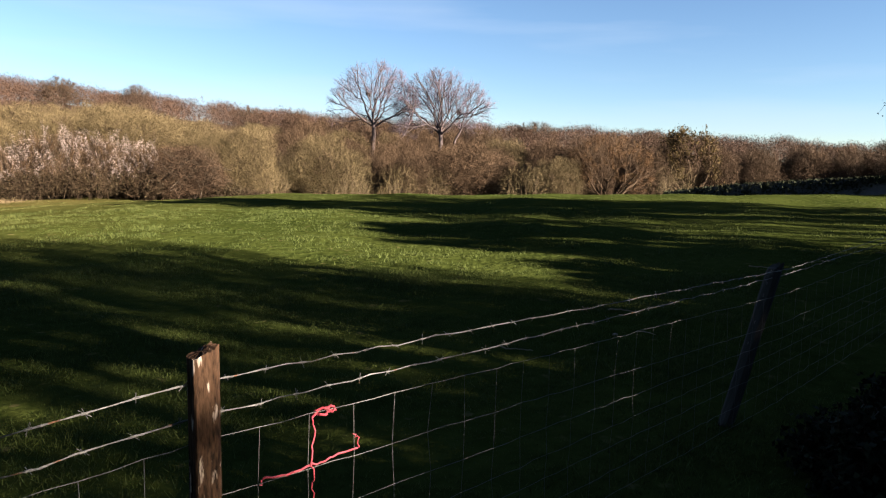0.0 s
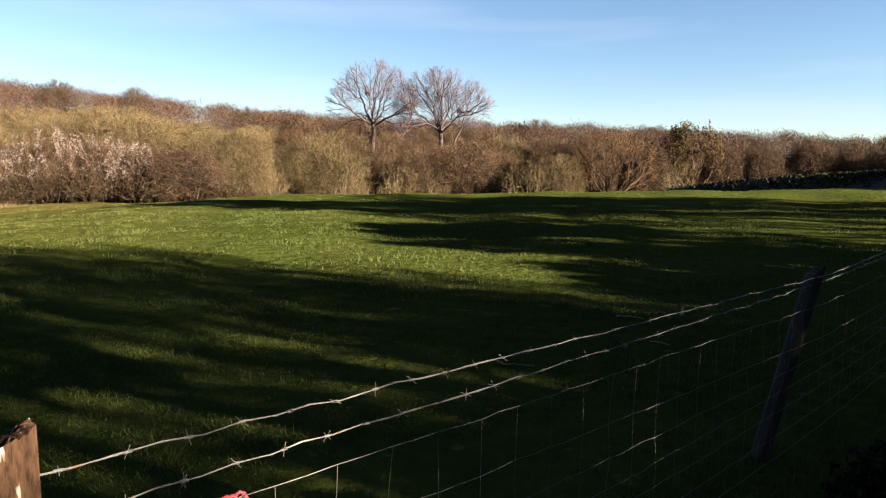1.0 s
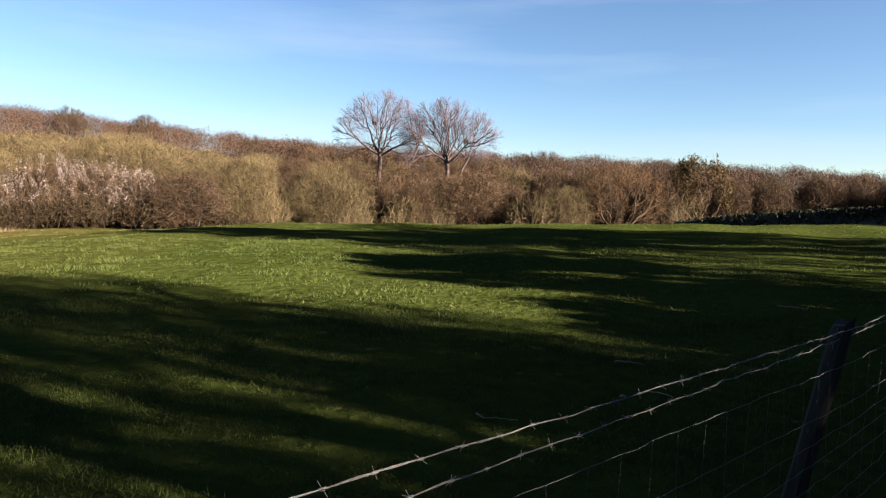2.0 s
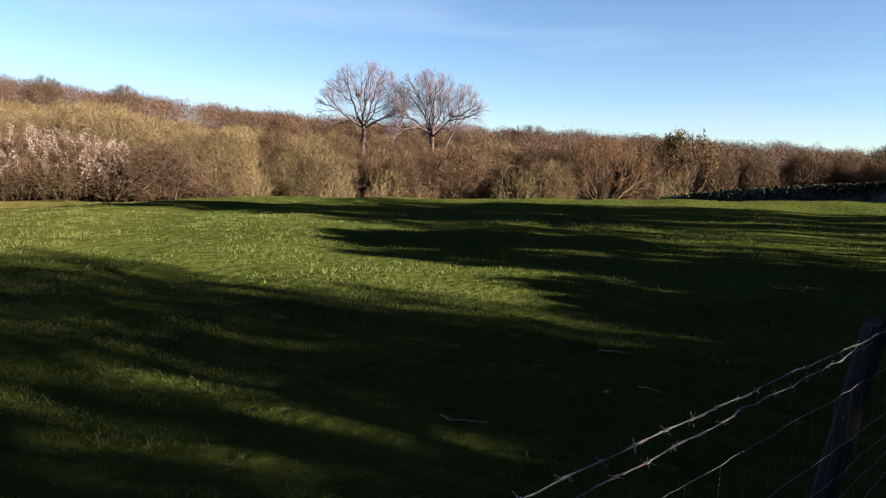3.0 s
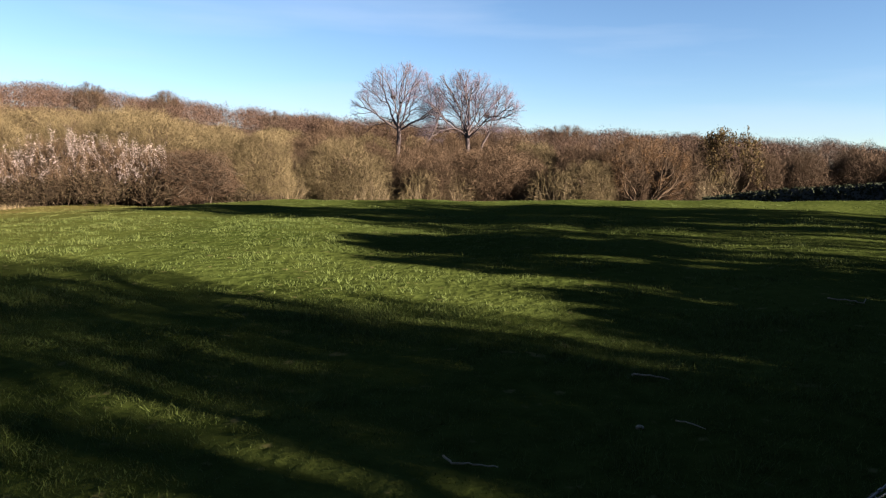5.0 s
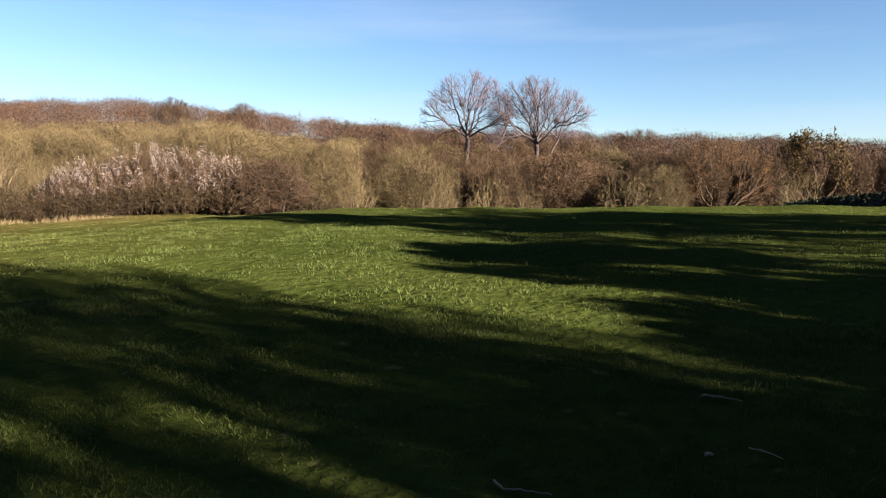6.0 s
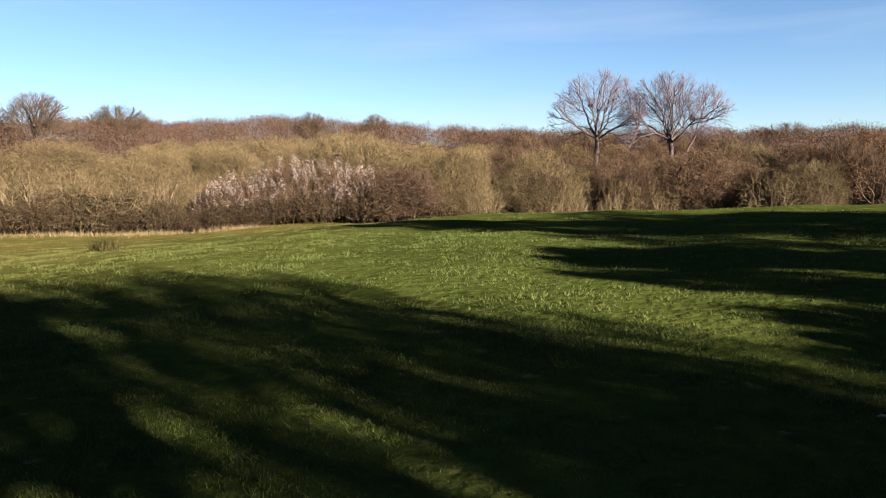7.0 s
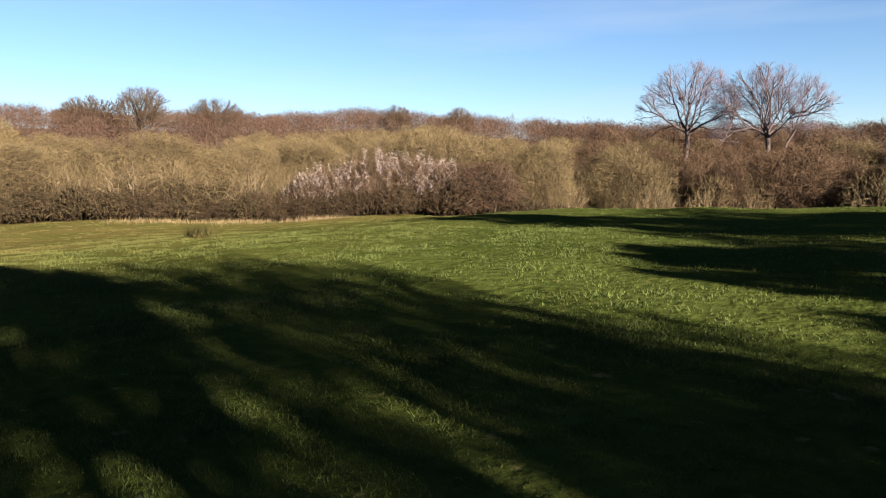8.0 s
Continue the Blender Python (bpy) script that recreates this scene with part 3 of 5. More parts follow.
def limb_tree(seed, tall, spread, trunk_r, twig_mat, bark, fork, leaders, levels=6, length=0.34, twig_r=0.012, open_angle=0.62, twigs=3, leaf_mat=None, leaves=0, leaf_size=0.05, droop=0.0, lean=(0.7, 1.2), drop=0.6):
    """A bare tree whose limbs fork again and again into a wide rounded crown."""
    rng = np.random.default_rng(seed)
    wood, haze = Heap(), Heap()
    foot, crotch = np.array([[0, 0, -0.3]]), np.array([[0.1, 0.0, tall * fork]])
    bent(rng, foot, crotch, trunk_r * 1.15, trunk_r * 0.85, 0.012, wood, 9, 5)
    wood.add(*rods(foot, np.array([[0, 0, 0.6]]), trunk_r * 1.7, trunk_r * 1.08, 9))
    centre = np.array([[0, 0, tall * (fork + (1 - fork) * 0.45)]])
    radii = np.array([[spread * 0.5, spread * 0.5, tall * (1 - fork) * 0.56]])
    ang = np.arange(leaders) * 2 * np.pi / leaders + rng.uniform(0, 6)
    p = np.repeat(crotch, leaders, 0) - [[0, 0, drop]] * rng.uniform(0, 1, (leaders, 1))
    d = unit(np.stack([np.cos(ang) * open_angle * 1.1, np.sin(ang) * open_angle * 1.1, rng.uniform(*lean, leaders)], -1))
    r = trunk_r * rng.uniform(0.42, 0.62, leaders)
    lens = tall * (1 - fork) * length * rng.uniform(0.85, 1.2, leaders)
    for level in range(levels):
        sides, steps = (7, 4) if level == 0 else (5, 3) if level < 3 else (3, 2)
        q = p + d * lens[:, None]
        q = kept_in(p, q, centre, radii * rng.uniform(0.85, 1.08, (len(q), 1)))
        bent(rng, p, q, r, r * 0.62, 0.035, wood, sides, steps)
        way = unit(q - p)
        new_p, new_d, new_l, new_r = [], [], [], []
        for child, (at, angle, shrink, thin) in enumerate(((1.0, 0.30, 0.82, 0.64), (1.0, 0.52, 0.76, 0.55), (0.60, 0.80, 0.68, 0.42))):
            side = unit(np.cross(way, rng.normal(size=way.shape)))
            new_p.append(p + (q - p) * at)
            new_d.append(unit(way * math.cos(angle) + side * math.sin(angle) + [[0, 0, 0.10 - droop * level]]))
            new_l.append(lens * shrink * rng.uniform(0.8, 1.2, len(p)))
            new_r.append(np.maximum(r * thin, twig_r))
        p, d, lens, r = np.concatenate(new_p), np.concatenate(new_d), np.concatenate(new_l), np.concatenate(new_r)
        inside = np.linalg.norm((p - centre) / radii, axis=1) < rng.uniform(0.86, 1.0, len(p))
        inside |= rng.uniform(0, 1, len(p)) < 0.06
        p, d, lens, r = p[inside], d[inside], lens[inside], r[inside]
    lens = np.maximum(lens, 0.35)
    q = kept_in(p, p + d * lens[:, None] * 1.3, centre, radii * rng.uniform(0.9, 1.12, (len(p), 1)))
    haze.add(*rods(p, q, np.full(len(p), twig_r), 0.0))
    e0, e1, er = offshoots(rng, p, q, r, twigs, (0.1, 0.9), (0.45, 0.9), 0.5, 0.1)
    e1 = kept_in(e0, e1, centre, radii * 1.15)
    haze.add(*rods(e0, e1, np.full(len(e0), twig_r * 0.8), 0.0))
    made = [("trunk", wood.mesh("trunk", bark)), ("crown", haze.mesh("crown", twig_mat))]
    if leaf_mat:
        pick = rng.integers(0, len(e0), leaves)
        c = e0[pick] + (e1[pick] - e0[pick]) * rng.uniform(0.1, 1, (leaves, 1)) + rng.normal(size=(leaves, 3)) * 0.05
        v, f = flakes(rng, c, leaf_size)
        made.append(("foliage", mesh_from("foliage", v, [f], leaf_mat)))
    return made


def fan_tree(seed, fork, crown_up, crown_wide, trunk_r, leaders, levels=5, lean=(0.0, 0.0), stem=None, spray=2500, twig_mat=M_TWIG_ASH, bark=M_BARK_ASH):
    """An old open-grown ash: limbs of every tilt fan out from one fork and divide again and again."""
    rng = np.random.default_rng(seed)
    wood, haze = Heap(), Heap()
    foot, crotch = np.array([[0, 0, -0.3]]), np.array([[lean[0], lean[1], fork]])
    bent(rng, foot, crotch, trunk_r * 1.15, trunk_r * 0.9, 0.012, wood, 9, 6)
    wood.add(*rods(foot, foot + [[0, 0, 0.9]], trunk_r * 1.7, trunk_r * 1.1, 9))
    centre, radii = crotch + [[0, 0, crown_up * 0.16]], np.array([[crown_wide * 0.5, crown_wide * 0.42, crown_up * 0.84]])
    tilt = np.linspace(0.10, 1.20, leaders) * rng.uniform(0.9, 1.1, leaders)
    turn = np.arange(leaders) * 2.399 + rng.uniform(0, 6)
    d = np.stack([np.sin(tilt) * np.cos(turn), np.sin(tilt) * np.sin(turn) * 0.8, np.cos(tilt)], -1)
    p = np.repeat(crotch, leaders, 0) - [[0, 0, 1.0]] * (tilt / 1.2 * rng.uniform(0.2, 1.0, leaders))[:, None]
    r, lens = trunk_r * rng.uniform(0.40, 0.58, leaders), crown_up * rng.uniform(0.34, 0.46, leaders)
    if stem is not None:                                    # a second stem that leans out of the same root
        top = np.array([stem])
        bent(rng, foot, top, trunk_r * 0.7, trunk_r * 0.5, 0.02, wood, 7, 6)
        more = 4
        tilt = rng.uniform(0.2, 0.9, more)
        turn = np.arange(more) * 1.7
        d = np.concatenate([d, np.stack([np.sin(tilt) * np.cos(turn), np.sin(tilt) * np.sin(turn), np.cos(tilt)], -1)])
        p, r, lens = np.concatenate([p, np.repeat(top, more, 0)]), np.concatenate([r, np.full(more, trunk_r * 0.33)]), np.concatenate([lens, np.full(more, crown_up * 0.28)])
    for level in range(levels):
        q = kept_in(p, p + d * lens[:, None], centre, radii * rng.uniform(0.86, 1.06, (len(p), 1)))
        bent(rng, p, q, r, r * 0.66, 0.045, wood, 6 if level < 2 else 4 if level < 4 else 3, 3 if level < 3 else 2)
        way = unit(q - p)
        heads = []
        for at, angle, shrink, thin in ((1.0, 0.26, 0.80, 0.70), (1.0, 0.50, 0.72, 0.60), (0.58, 0.78, 0.62, 0.46)):
            side = unit(np.cross(way, rng.normal(size=way.shape)))
            out = unit((p - centre) * [[1, 1, 0.2]])
            heads.append((p + (q - p) * at, unit(way * math.cos(angle) + side * math.sin(angle) + out * 0.10 + [[0, 0, 0.08]]),
                          lens * shrink * rng.uniform(0.75, 1.2, len(p)), np.maximum(r * thin, 0.012)))
        p, d, lens, r = (np.concatenate([h[i] for h in heads]) for i in range(4))
        keep = np.linalg.norm((p - centre) / radii, axis=1) < rng.uniform(0.90, 1.04, len(p))
        keep &= p[:, 2] > fork - 1.6
        p, d, lens, r = p[keep], d[keep], lens[keep], r[keep]
    q = kept_in(p, p + d * np.maximum(lens, 0.5)[:, None] * 1.2, centre, radii * rng.uniform(0.95, 1.10, (len(p), 1)))
    haze.add(*rods(p, q, np.full(len(p), 0.011), 0.0))
    e0, e1, er = offshoots(rng, p, q, r, 2, (0.1, 0.9), (0.5, 0.9), 0.5, 0.1)
    haze.add(*rods(e0, kept_in(e0, e1, centre, radii * 1.12), np.full(len(e0), 0.009), 0.0))
    s0, s1, sr = shell(rng, spray, centre, radii * 0.98, 0.5, 0.006, 0.1, -0.2)
    haze.add(*slivers(rng, s0, s1, sr[:, None]))
    return [("trunk", wood.mesh("trunk", bark)), ("crown", haze.mesh("crown", twig_mat))]


ASH_A = fan_tree(92, 8.2, 6.6, 10.4, 0.23, 9, spray=5000, stem=(4.2, -0.4, 8.5))
ASH_B = fan_tree(86, 7.9, 6.6, 12.6, 0.23, 11, spray=5500, lean=(0.3, 0.0), stem=(2.6, 0.3, 8.0))
plant("ash_tree", ASH_A, -7.5, 75, "tall bare ash tree with forked limbs above scrub", "tree", "bare ash trees", 0.0)
plant("ash_tree", ASH_B, -0.4, 75.5, "wide bare ash tree with spreading branches above scrub", "tree", "bare ash trees", 0.0)


def rook_nest(x, y, z, seed):
    """A ball of criss-crossed sticks high in a crown."""
    rng = np.random.default_rng(seed)
    c = np.array([[x, y, z]])
    d = unit(rng.normal(size=(160, 3)))
    p = c + d * rng.uniform(0.08, 0.27, (160, 1)) * [[1, 1, 0.75]]
    w = unit(np.cross(d, rng.normal(size=(160, 3)))) * 0.22
    v, f = rods(p - w, p + w, 0.012, 0.008, 3)
    return tagged(new("nest", mesh_from("nest", v, [f], M_BARK_DARK)), "dark stick nest lodged high in a bare ash crown", "nest", "nests in the ash trees")


rook_nest(-8.1, 75.0, 8.6, 1)
rook_nest(1.95, 75.0, 6.8, 2)
OAK = [limb_tree(s, 8.0, 7.4, 0.2, M_TWIG_RUSSET, M_BARK, 0.22, 6, 5, 0.36, 0.014, 0.8, 4, M_OAKLEAF, 2800, 0.034) for s in (81, 82)]
IVIED = [limb_tree(87, 8.0, 6.4, 0.22, M_TWIG_DARK, M_BARK, 0.20, 6, 5, 0.36, 0.014, 0.75, 3, M_IVIED, 6500, 0.05)]
SALLOW = [shrub_meshes(14, 5.0, 6.2, 26, M_TWIG_OLIVE, M_BARK, 18000, 0.0065, 0.7, M_BUD, 7000, 0.028, up=0.1, twig_len=0.42, core=700)]
ROUND = [fan_tree(s, 3.6, 5.2, 9.6, 0.26, 10, spray=6000, twig_mat=M_TWIG_DARK, bark=M_BARK_DARK) for s in (83, 84)]


# front of the wood: bushes one by one, (kind, x, y, turn, size, tall)
rng_wood = np.random.default_rng(5)
NAMES = {
    "willow": (WILLOW, "willow_bush", "olive-brown goat willow bush just coming into bud", "bush"),
    "hazel": (HAZEL, "hazel_bush", "bare brown hazel bush at the wood edge", "bush"),
    "thorn": (THORN, "hawthorn_bush", "dark tangled leafless hawthorn bush", "bush"),
    "blackthorn": (BLACKTHORN, "blackthorn_bush", "blackthorn bush flecked with white spring blossom", "bush"),
    "coppice": (COPPICE, "coppice_clump", "clump of pale upright coppice stems", "bush"),
    "bramble": (BRAMBLE, "bramble_patch", "low dark bramble patch along the field edge", "bramble"),
    "ivy": (IVY_PATCH, "ivy_patch", "low patch of dull green ivy and bramble along the field edge", "bramble"),
    "oak": (OAK, "oak_tree", "russet oak tree still holding dead leaves", "tree"),
    "ivied": (IVIED, "ivied_tree", "tree clad in dull green-brown ivy at the wood edge", "tree"),
    "sallow": (SALLOW, "sallow_bush", "yellow-green sallow bush with opening buds", "bush"),
    "round": (ROUND, "bare_tree", "round-crowned leafless tree in the wood", "tree"),
}
count = {}


def wood_plant(kind, x, y, size=1.0, tall=1.0):
    protos, name, label, category = NAMES[kind]
    k = count[kind] = count.get(kind, 0) + 1
    broad = rng_wood.uniform(0.80, 1.22)
    plant(name, protos[k % len(protos)], x, y, label, category, category + " of the wood edge", rng_wood.uniform(0, 6.28), size * broad, tall / broad * rng_wood.uniform(0.94, 1.05))


def at_bearing(deg, dist):
    """A place by its bearing from the gateway, degrees right of straight ahead."""
    return 0.6 + dist * math.sin(radians(deg)), dist * math.cos(radians(deg))


def crown_top(meshes):
    me = meshes[1][1]
    z = np.empty(len(me.vertices) * 3, np.float32)
    me.vertices.foreach_get("co", z)
    return 1.07 * float(np.percentile(z[2::3], 99.0))


CROWN_TOP = {kind: sum(crown_top(m) for m in entry[0]) / len(entry[0]) for kind, entry in NAMES.items()}


def stand(kind, bearing, dist, rise, size=1.0):
    """Stands a plant of the wood so that its top comes to the given angle above eye level."""
    x, y = at_bearing(bearing, dist)
    own = CROWN_TOP[kind]
    top = 1.8 + dist * math.tan(radians(rise))
    tall = max(top - gz(x, y), 1.0) / own
    size *= 1.15
    wood_plant(kind, x, y, size, tall / size)


# (bearing, distance, kind, rise of its top in degrees, width)
EDGE = [
    (-57, 46, "willow", 2.4, 1.0), (-54.5, 45, "coppice", 1.1, 1.1), (-52, 45, "coppice", 1.4, 1.1), (-49, 45, "coppice", 1.9, 1.2), (-46.5, 45, "coppice", 1.5, 1.1), (-43.5, 44, "coppice", 0.8, 1.1),
    (-40.5, 45, "coppice", 1.3, 1.0), (-37.5, 45, "coppice", 0.9, 0.9), (-36, 43.5, "blackthorn", -0.3, 0.7), (-33.5, 44, "blackthorn", 0.5, 0.9), (-30.5, 44, "blackthorn", 1.3, 1.1), (-27.5, 44, "blackthorn", 1.2, 1.1),
    (-25, 43.5, "blackthorn", 0.7, 1.0), (-21.6, 42.5, "thorn", 0.6, 1.0), (-40, 50, "willow", 2.4, 0.9), (-35, 50, "willow", 2.8, 1.0), (-30, 50, "willow", 3.2, 1.1), (-25, 49, "willow", 3.0, 1.1), (-20, 47, "willow", 1.8, 0.8), (-17.0, 47, "willow", 2.3, 0.8),
    (-13.3, 56, "thorn", 0.6, 1.1), (-10.5, 50, "willow", 1.9, 0.9), (-8.5, 48, "coppice", 0.2, 0.9), (-5.5, 55, "hazel", 0.3, 0.8), (-3, 56, "hazel", 0.9, 0.9), (1.6, 53, "hazel", 1.6, 1.2), (-1.0, 50, "coppice", -0.8, 0.7),
    (4.4, 56, "hazel", 1.1, 0.9), (6.8, 49, "coppice", 0.1, 1.0), (9.3, 50, "willow", 0.5, 0.7), (11.8, 55, "hazel", 1.6, 0.9), (13.8, 52, "oak", 3.0, 0.85), (16.6, 58, "hazel", 1.8, 0.9),
    (19.8, 60, "ivied", 2.95, 0.9), (22, 62, "hazel", 1.9, 0.9), (25, 64, "hazel", 1.6, 0.9), (28, 66, "hazel", 1.3, 0.8), (31, 66, "hazel", 1.4, 0.85), (34, 66, "hazel", 1.2, 0.8), (37, 66, "hazel", 1.3, 0.85), (40, 66, "hazel", 1.2, 0.8),
]
EDGE += [(-58.0, 56, "sallow", 3.6, 1.1), (-61.0, 54, "sallow", 3.2, 1.0)]
EDGE += [(-6.4, 57, "hazel", 0.2, 0.8), (5.0, 57, "hazel", 0.3, 0.8)]
EDGE += [(-12.5, 94, "hazel", 3.5, 1.2), (-10, 93, "hazel", 3.4, 1.2), (-7.6, 95, "hazel", 3.3, 1.2), (-5, 94, "hazel", 3.2, 1.2), (-2.8, 93, "hazel", 3.2, 1.2), (-0.4, 95, "hazel", 3.1, 1.2), (2.2, 94, "hazel", 3.0, 1.2)]
EDGE += [(-8.2, 70, "hazel", 1.6, 1.0), (-5.4, 67, "hazel", 1.3, 1.0), (-4.0, 70, "hazel", 2.0, 1.0), (-2.0, 68, "hazel", 1.5, 1.0), (0.4, 69, "hazel", 1.4, 1.0), (3.5, 72, "hazel", 2.5, 1.1), (-13.0, 60, "hazel", 2.4, 1.0), (-36, 54, "willow", 3.3, 1.1), (-27, 54, "willow", 3.5, 1.2)]
EDGE += [(-4.3, 49, "coppice", -0.2, 1.0), (-2.6, 51, "hazel", 0.5, 0.9), (-14.8, 48, "coppice", 0.2, 0.8), (19.0, 50, "coppice", 0.0, 0.9), (8.2, 53, "hazel", 1.0, 0.9)]
EDGE += [(b, 62 + 2 * (k % 3), "willow", r - 0.1, 1.35) for k, (b, r) in enumerate(((-58, 2.6), (-54, 3.3), (-50.5, 2.3), (-47, 2.9), (-43.5, 2.1), (-40, 3.0), (-36.5, 3.3), (-33, 3.9), (-29.5, 3.5), (-26.5, 3.8), (-23.2, 3.2), (-20, 2.9), (-17, 2.2)))]
for bearing, dist, kind, rise, size in EDGE:
    stand(kind, bearing, dist, rise, size)
for bearing in np.arange(-60, -15, 2.4):
    wood_plant("ivy" if rng_wood.uniform() < 0.45 else "bramble", *at_bearing(bearing, 42.4 + rng_wood.uniform(-0.6, 0.6)), rng_wood.uniform(0.75, 1.1), rng_wood.uniform(0.95, 1.5))
for bearing in np.arange(-61, -30, 2.6):                    # a taller rank behind
    wood_plant("ivy" if rng_wood.uniform() < 0.45 else "bramble", *at_bearing(bearing, 43.9 + rng_wood.uniform(-0.4, 0.4)), rng_wood.uniform(0.9, 1.15), rng_wood.uniform(1.2, 1.6))
for bearing in np.arange(-14, 14, 2.2):
    wood_plant("bramble", *at_bearing(bearing, 54 + rng_wood.uniform(-1, 1)), 1.0, 1.1)
for bearing in np.arange(-15, 42, 3.3):                     # second rank
    kind = ("willow", "willow", "hazel")[int(rng_wood.integers(0, 3))] if bearing < 6 else ("hazel", "oak", "hazel")[int(rng_wood.integers(0, 3))]
    rise = float(np.interp(bearing, (-60, -40, -30, -16, -10, 10, 20, 40), (3.0, 3.0, 3.5, 3.1, 2.7, 2.4, 2.3, 1.6))) + rng_wood.uniform(-0.5, 0.2)
    stand(kind, bearing + rng_wood.uniform(-1, 1), (90 if -10 < bearing < 3.5 else 68) + rng_wood.uniform(-2, 3), rise, 1.05 if kind != "oak" else 0.7)
for bearing, dist, rise, size in ((-49, 108, 6.5, 0.9), (-52.5, 112, 6.0, 0.9), (-43.7, 110, 5.8, 0.8), (-29.5, 118, 5.6, 0.9), (-24.3, 118, 5.2, 0.6), (-16, 112, 3.9, 0.7), (7.5, 110, 3.4, 0.8), (17, 100, 3.0, 0.8), (33.5, 100, 2.5, 0.8)):
    stand("round", bearing, dist, rise, size)


def far_wood():
    """The hill's woodland behind: a crowd of rounded bare crowns."""
    rng = np.random.default_rng(9)
    n = 1150
    bear = rng.uniform(-66, 42, n)
    dist = np.sqrt(rng.uniform(78 ** 2, 190 ** 2, n))
    x, y = 0.6 + dist * np.sin(np.radians(bear)), dist * np.cos(np.radians(bear))
    z = height(x, y)
    crest = np.interp(bear, (-58, -40, -30, -20, -10, 8, 20, 30, 45), (5.0, 4.9, 5.15, 4.35, 3.65, 3.2, 2.7, 2.2, 2.0))
    tall = np.minimum(rng.uniform(7.0, 9.5, n), 1.8 + dist * np.tan(np.radians(crest - rng.uniform(0.0, 0.55, n) + 0.22 * np.sin(bear * 0.9) * np.sin(bear * 0.37 + 1))) - z)
    keep = tall > 3.0
    x, y, z, tall = x[keep], y[keep], z[keep], tall[keep]
    n = len(x)
    foot = np.stack([x, y, z - 0.2], -1)
    top = foot + np.stack([rng.normal(size=n) * 0.3, rng.normal(size=n) * 0.3, tall * 0.75], -1)
    heap = Heap()
    heap.add(*rods(foot, top, 0.09, 0.03, 3))
    per = 830                                               # fine sprays over three or four lobes a crown
    idx = np.repeat(np.arange(n), per)
    lobe = rng.integers(0, 4, n * per)
    shift = rng.uniform(-1, 1, (n, 4, 3)) * [[[0.30, 0.30, 0.12]]]
    d = unit(rng.normal(size=(n * per, 3)) + [[0, 0, 0.3]])
    size = np.stack([tall * 0.34, tall * 0.34, tall * 0.36], -1)[idx]
    mid = np.stack([x, y, z + tall * 0.56], -1)[idx] + shift[idx, lobe] * tall[idx, None]
    p = mid + d * size * (1 - 0.45 * rng.uniform(0, 1, (n * per, 1)) ** 2)
    low = rng.uniform(0, 1, n * per) < 0.22                 # undergrowth about the feet
    p[low, 2] = (z[idx] + rng.uniform(0, 0.45, n * per) * tall[idx])[low]
    way = unit(d * 0.7 + rng.normal(size=d.shape) * 0.7 + [[0, 0, 0.12]]) * rng.uniform(0.2, 0.5, (n * per, 1))
    side = unit(np.cross(way, rng.normal(size=way.shape))) * 0.027
    v = np.stack([p - way * 0.6 - side, p - way * 0.6 + side, p + way * 0.4], 1).reshape(-1, 3)
    heap.add(v, np.arange(len(p) * 3).reshape(-1, 3))
    return heap.mesh("far_wood", M_FARWOOD)


tagged(new("far_wood", far_wood()), "leafless brown woodland covering the hillside", "woodland", kind="stuff")

# trees on the lane side whose shadows cross the field
LANE_TREE = [tree_meshes(s, 8.0, 5.5, 0.20, M_TWIG_DARK, M_BARK_DARK, 0.25, 8, (4, 5, 4, 2), 0.016, M_IVY, 2600, 0.055, lift=0.12, leaders=3) for s in (91, 92)]
HIGH_TREE = [limb_tree(s, 9.6, 5.4, 0.18, M_TWIG_DARK, M_BARK_DARK, 0.46, 5, 5, 0.40, 0.014, 0.7, 3, M_IVY, 6500, 0.05) for s in (96, 97)]
SPARSE_TREE = [limb_tree(s, 9.6, 5.6, 0.17, M_TWIG_DARK, M_BARK_DARK, 0.44, 6, 5, 0.40, 0.012, 0.8, 2, M_IVY, 1500, 0.05) for s in (101, 102)]
POLE_TREE = [limb_tree(s, 9.0, 3.6, 0.15, M_TWIG_DARK, M_BARK_DARK, 0.12, 5, 5, 0.33, 0.011, 0.34, 1, M_IVY, 900, 0.055, lean=(0.8, 1.3)) for s in (105, 106)]
CROWN_TREE = [limb_tree(s, 8.4, 3.4, 0.15, M_TWIG_DARK, M_BARK_DARK, 0.62, 5, 5, 0.42, 0.014, 0.9, 3, M_IVY, 5000, 0.05) for s in (103, 104)]


def lane_place(across, back):
    """A place behind the lane, by its shift across the fall of the light and its distance back towards the sun."""
    return 0.4147 * across + 0.910 * back, 0.910 * across - 0.4147 * back


